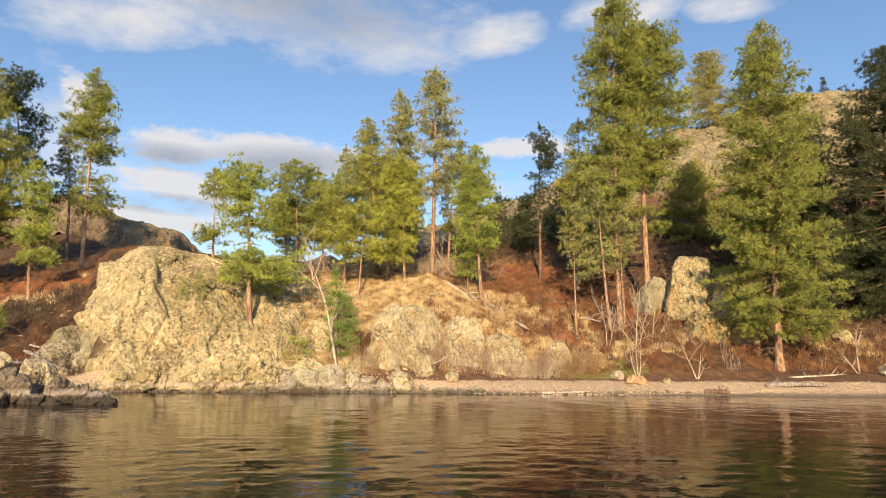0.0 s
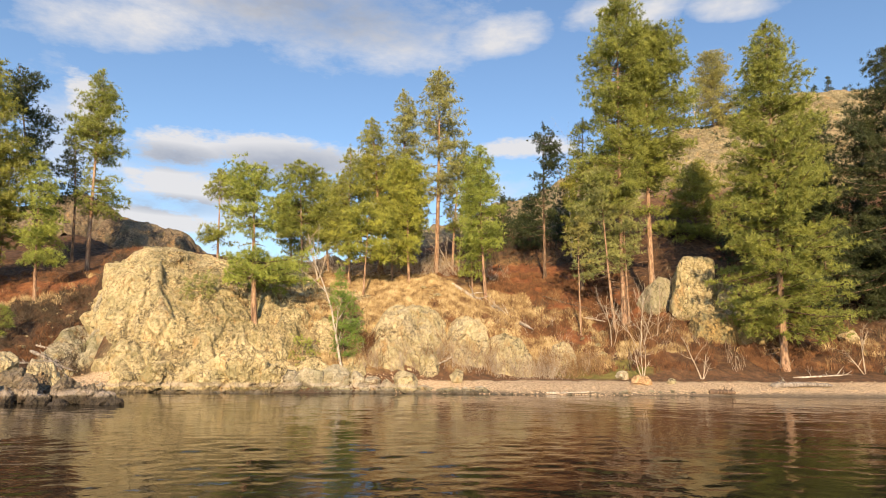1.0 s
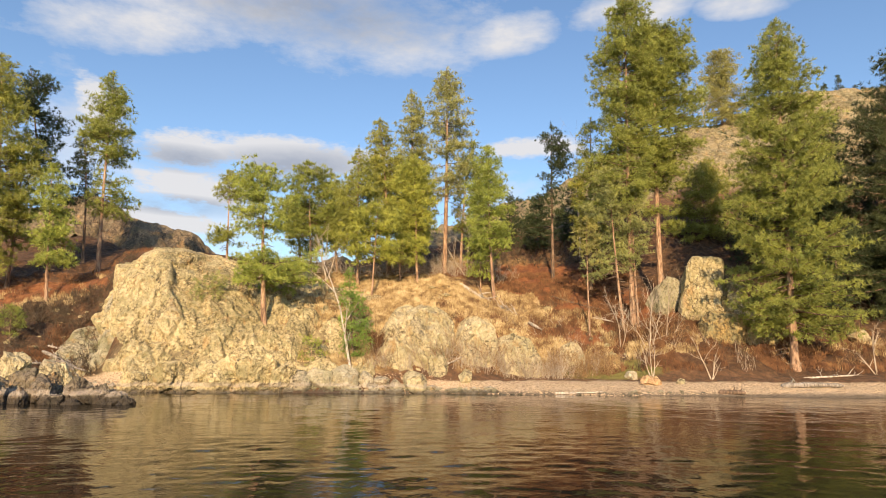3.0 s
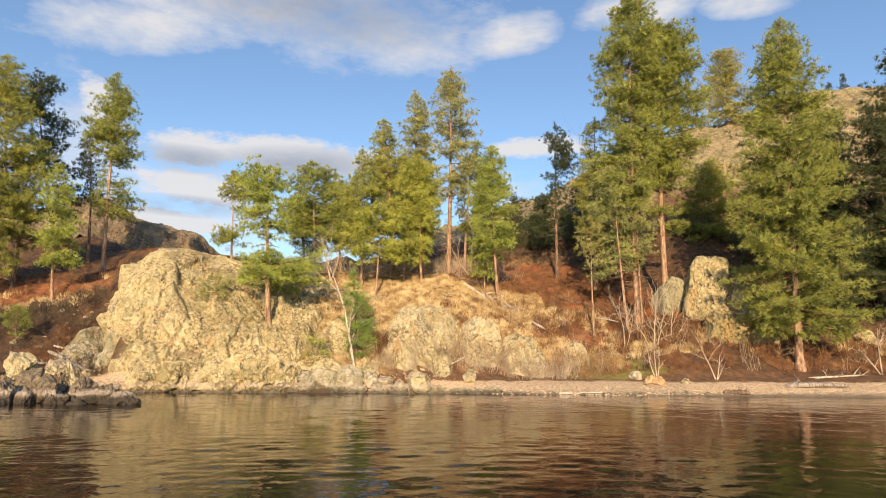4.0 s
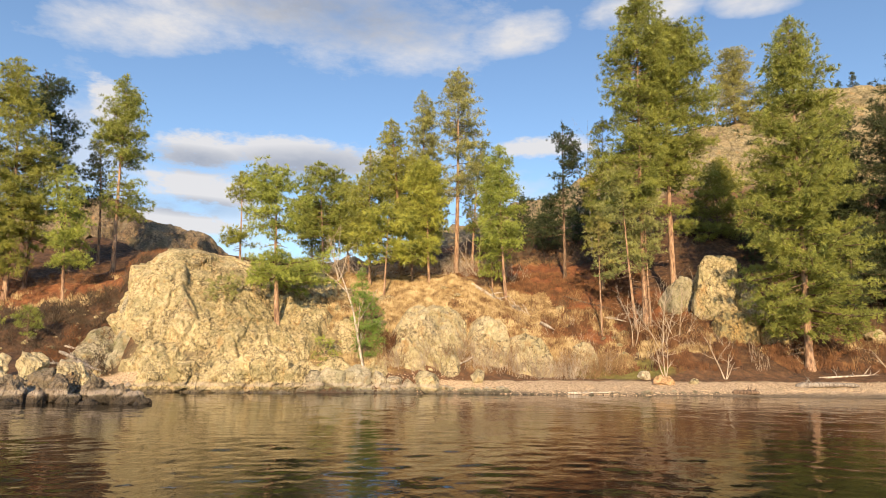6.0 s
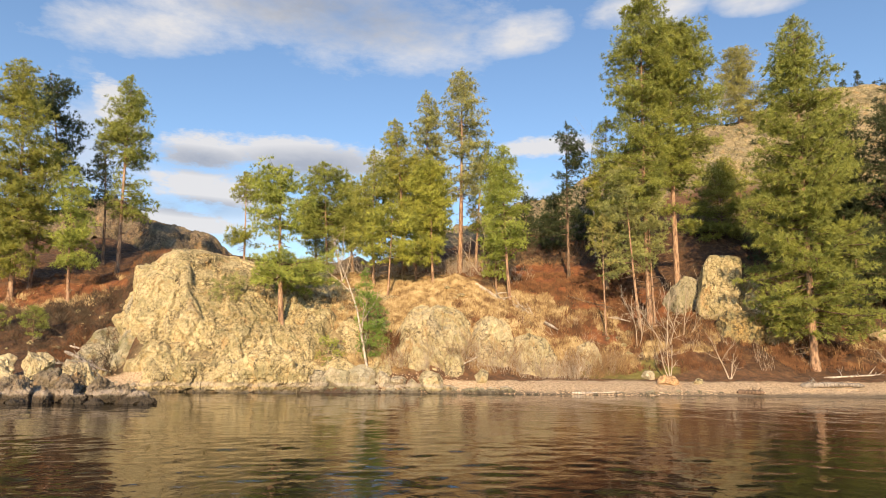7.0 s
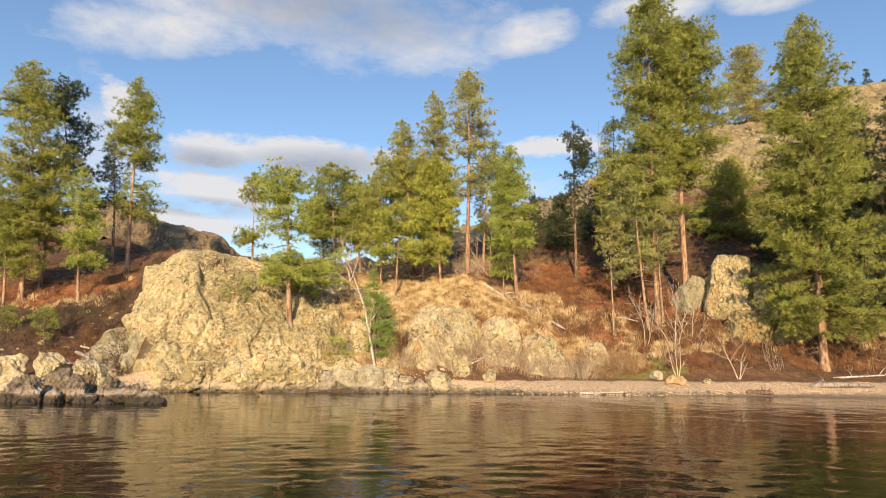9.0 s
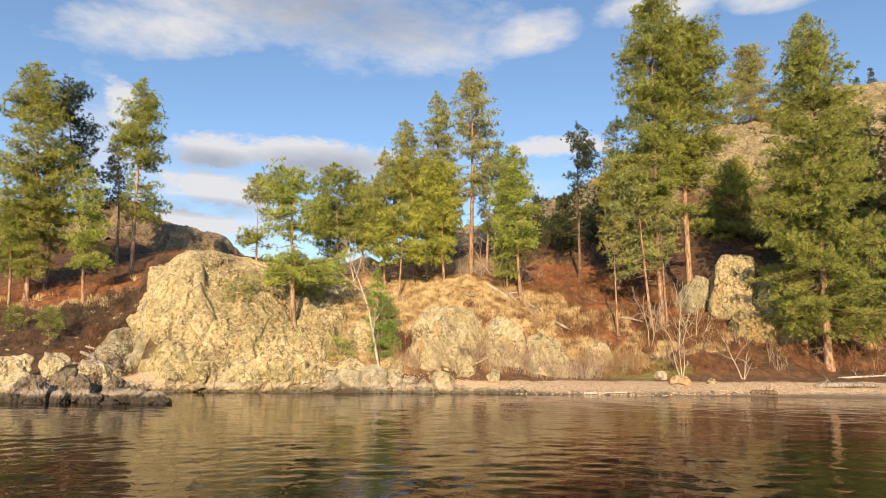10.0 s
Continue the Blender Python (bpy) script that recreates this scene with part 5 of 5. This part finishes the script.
def log_between(name, x0, y0, x1, y1, radius, seed, material, label, stubs=3):
    """A log lying on the ground from one point to another."""
    z0, z1 = land1(x0, y0), land1(x1, y1)
    flat = math.hypot(x1 - x0, y1 - y0)
    lift = max(land1(x0 + (x1 - x0) * k, y0 + (y1 - y0) * k) - (z0 + (z1 - z0) * k) for k in (0.0, 0.25, 0.5, 0.75, 1.0))
    return log(name, (x0 + x1) / 2, (y0 + y1) / 2, (z0 + z1) / 2 + 0.8 * lift + 1.6 * radius, math.hypot(flat, z1 - z0), radius,
               math.degrees(math.atan2(y1 - y0, x1 - x0)), seed, material, label, -math.degrees(math.atan2(z1 - z0, flat)), stubs)


def log(name, x, y, z, length, radius, turn, seed, material, label, tilt=0, stubs=3):
    """A drift log: knobbly, with broken ends and stubs."""
    rnd = np.random.RandomState(seed)
    thing = base_at(name, x, y, z)
    h = Heap()
    s = np.linspace(0, 1, 14)
    pts = np.stack([(s - 0.5) * length, np.sin(s * 5 + seed) * 0.04 * length, np.sin(s * 3.3 + seed * 2) * 0.02 * length], 1)
    rad = radius * (1 - 0.45 * s) * (1 + 0.12 * rnd.normal(size=14))
    rad[0], rad[-1] = radius * 0.55, radius * 0.2
    tube(h, pts, rad, 9)
    body = part("log_body", h.mesh("log_body"), material, thing)
    for _ in range(stubs):
        g = Heap()
        i = rnd.randint(2, 12)
        limb(g, pts[i], (rnd.normal(), rnd.normal() * 0.6, rnd.uniform(0.2, 0.9)), length * rnd.uniform(0.1, 0.28), radius * 0.35, rnd, 1, 0.3, 0.0, 2, 5)
        part("branch_stub", g.mesh("branch_stub"), material, body)
    thing.matrix_world = pose(x, y, z, 0, tilt, turn)
    tagged(thing, label, "log")
    return thing


log("drift_log", 20.2, 35.9, 0.52, 3.3, 0.18, -6, 3, DRIFT, "grey weathered drift log lying on the pebbles", 0, 4)
log("drift_log", 7.3, 35.4, 0.12, 2.6, 0.07, 2, 5, DEADWOOD, "bleached white pole at the waterline", 0, 1)
log("drift_log", 15.3, 34.9, 0.18, 1.3, 0.16, -15, 6, BARK_DARK, "dark wet root stump at the waterline", 0, 5)
log("fallen_log", 23.0, 38.1, 0.95, 4.4, 0.07, 8, 9, DEADWOOD, "long bare fallen branch behind the beach", 0, 5)
log("fallen_log", 10.6, 39.9, 1.55, 3.4, 0.07, -25, 10, BARK_DARK, "thin dark fallen trunk in the grass", 14, 2)
log_between("fallen_log", 1.6, 47.2, 6.6, 42.6, 0.17, 11, DEADWOOD, "bleached fallen trunk lying down the red slope", 7)
log_between("fallen_log", 10.3, 44.6, 12.6, 44.2, 0.06, 16, DEADWOOD, "bare fallen branch under the tall pines", 5)
log_between("fallen_log", 8.2, 47.5, 11.2, 45.6, 0.06, 17, BARK_DARK, "dark fallen branch on the red slope", 4)
log("fallen_log", -21.2, 36.9, 1.6, 3.0, 0.12, -25, 12, DRIFT, "grey drift timber piled in the gully", 22, 3)
log("fallen_log", -20.4, 36.6, 1.3, 2.4, 0.10, -15, 13, DRIFT, "grey drift timber piled in the gully", 10, 3)
log("fallen_log", -20.3, 33.5, 0.75, 1.9, 0.16, 4, 15, BARK_DARK, "dark wet timber lying behind the rocky point", 2, 1)
for i, (x, y, t, c) in enumerate(((-21.6, 37.9, -20, 12), (-21.0, 37.4, -34, 18), (-20.7, 37.0, 20, -8), (-22.0, 38.3, -12, 10), (-20.1, 36.4, -40, 20), (-21.3, 36.6, 35, 5))):
    log("fallen_log", x, y, land1(x, y) + 0.22, 1.7 + 0.25 * (i % 3), 0.06 + 0.012 * (i % 2), t, 20 + i, DRIFT if i % 3 else DEADWOOD, "grey drift timber piled in the gully", c, 2)
log("fallen_log", 0.3, 37.9, 1.6, 2.2, 0.06, 24, 14, DEADWOOD, "pale fallen branch among the brush", -22, 4)

LIGHT_STONES = ((-1.5, 36.15, 0.66, 0.88, 0.65, 0.6, 71, "pale round boulder at the head of the beach"),
         (1.35, 36.9, 0.85, 0.42, 0.4, 0.4, 72, "small pale boulder at the head of the beach"),
         (27.1, 42.2, 3.3, 0.6, 0.55, 0.5, 79, "pale boulder under the dark pines"),
         (13.4, 37.0, 0.6, 0.28, 0.25, 0.2, 80, "small pale stone on the beach"),
         (27.5, 38.6, 1.2, 0.9, 0.7, 0.6, 83, "pale boulder at the end of the beach"))
GREY_STONES = ((-5.3, 36.5, 0.75, 0.7, 0.6, 0.62, 73, "grey boulder at the foot of the slope"),
         (-6.6, 36.3, 0.7, 0.95, 0.7, 0.75, 74, "large grey boulder at the foot of the bluff"),
         (-4.2, 36.6, 0.6, 0.55, 0.5, 0.5, 75, "grey boulder at the foot of the slope"),
         (-3.3, 36.5, 0.5, 0.5, 0.45, 0.42, 76, "grey boulder at the foot of the slope"),
         (-7.9, 36.0, 0.5, 0.8, 0.6, 0.6, 77, "grey boulder at the foot of the bluff"),
         (-2.5, 36.3, 0.4, 0.35, 0.3, 0.28, 78, "small grey boulder by the water"),
         (11.0, 38.3, 0.95, 0.5, 0.4, 0.3, 81, "low grey stone behind the beach"),
         (-21.2, 36.2, 1.1, 0.7, 0.6, 0.6, 82, "dark boulder in the gully"))
for stones_of, rock in ((LIGHT_STONES, PALEROCK), (GREY_STONES, GREYROCK)):
    for x, y, z, rx, ry, rz, sd, lab in stones_of:
        boulder("boulder", x, y, z, rx, ry, rz, sd, rock, lab, level=4, turn=sd * 37, rough=1.2)
boulder("stump", 11.7, 37.0, 0.66, 0.62, 0.4, 0.3, 90, OCHRE, "ochre rotten stump at the foot of the sapling", level=4, rough=2.0, category="stump")


def hill_shrubs(seed):
    """Dark low bushes scattered over the bare hill."""
    rnd = np.random.RandomState(seed)
    pos, ax, sz = [], [], []
    for _ in range(110):
        x, y = rnd.uniform(2, 62), rnd.uniform(62, 84)
        c = np.array([x, y, land1(x, y)])
        n, r = rnd.randint(14, 34), rnd.uniform(0.3, 0.9)
        d = rnd.normal(size=(n, 3)) * np.array([r, r, 0.35 * r])
        pos.append(c + np.abs(d) * np.array([0, 0, 1]) + d * np.array([1, 1, 0]))
        ax.append(d + np.array([0, 0, 0.6]))
        sz.append(rnd.uniform(0.3, 0.6, n))
    me = tuft_mesh("hill_shrubs", np.concatenate(pos), np.concatenate(ax), np.concatenate(sz), rnd)
    tagged(part("hill_shrubs", me, NEEDLES_DARK_SHADE), "dark low bushes scattered over the bare hill", "brush", kind="stuff")


hill_shrubs(77)

# low pine shrubs on the left slope
pine(-24.9, 38.2, -25.0, 4.7, crown_form("oval", 3.1, 4.7, 0.75), 170, NEEDLES, tuft=0.22, fill=1.3, stem=0.05, label="low green pine shrub on the brushy slope", name="pine_shrub", group="low pine shrubs")
pine(-28.0, 39.5, -28.1, 4.9, crown_form("oval", 3.4, 4.9, 0.6), 171, NEEDLES, tuft=0.22, fill=1.3, stem=0.05, label="low green pine shrub on the brushy slope", name="pine_shrub", group="low pine shrubs")
pine(-14.2, 39.6, -13.9, 6.6, crown_form("flat", 5.4, 6.6, 1.1), 172, NEEDLES_PALE, tuft=0.2, fill=1.0, stem=0.05, label="low spreading shrub growing from the bluff", name="pine_shrub", group="low pine shrubs")
pine(-7.4, 37.6, -7.4, 2.9, crown_form("flat", 1.6, 2.9, 0.9), 173, NEEDLES_YOUNG, tuft=0.18, fill=1.0, stem=0.04, label="low green shrub at the foot of the slope", name="pine_shrub", group="low pine shrubs")
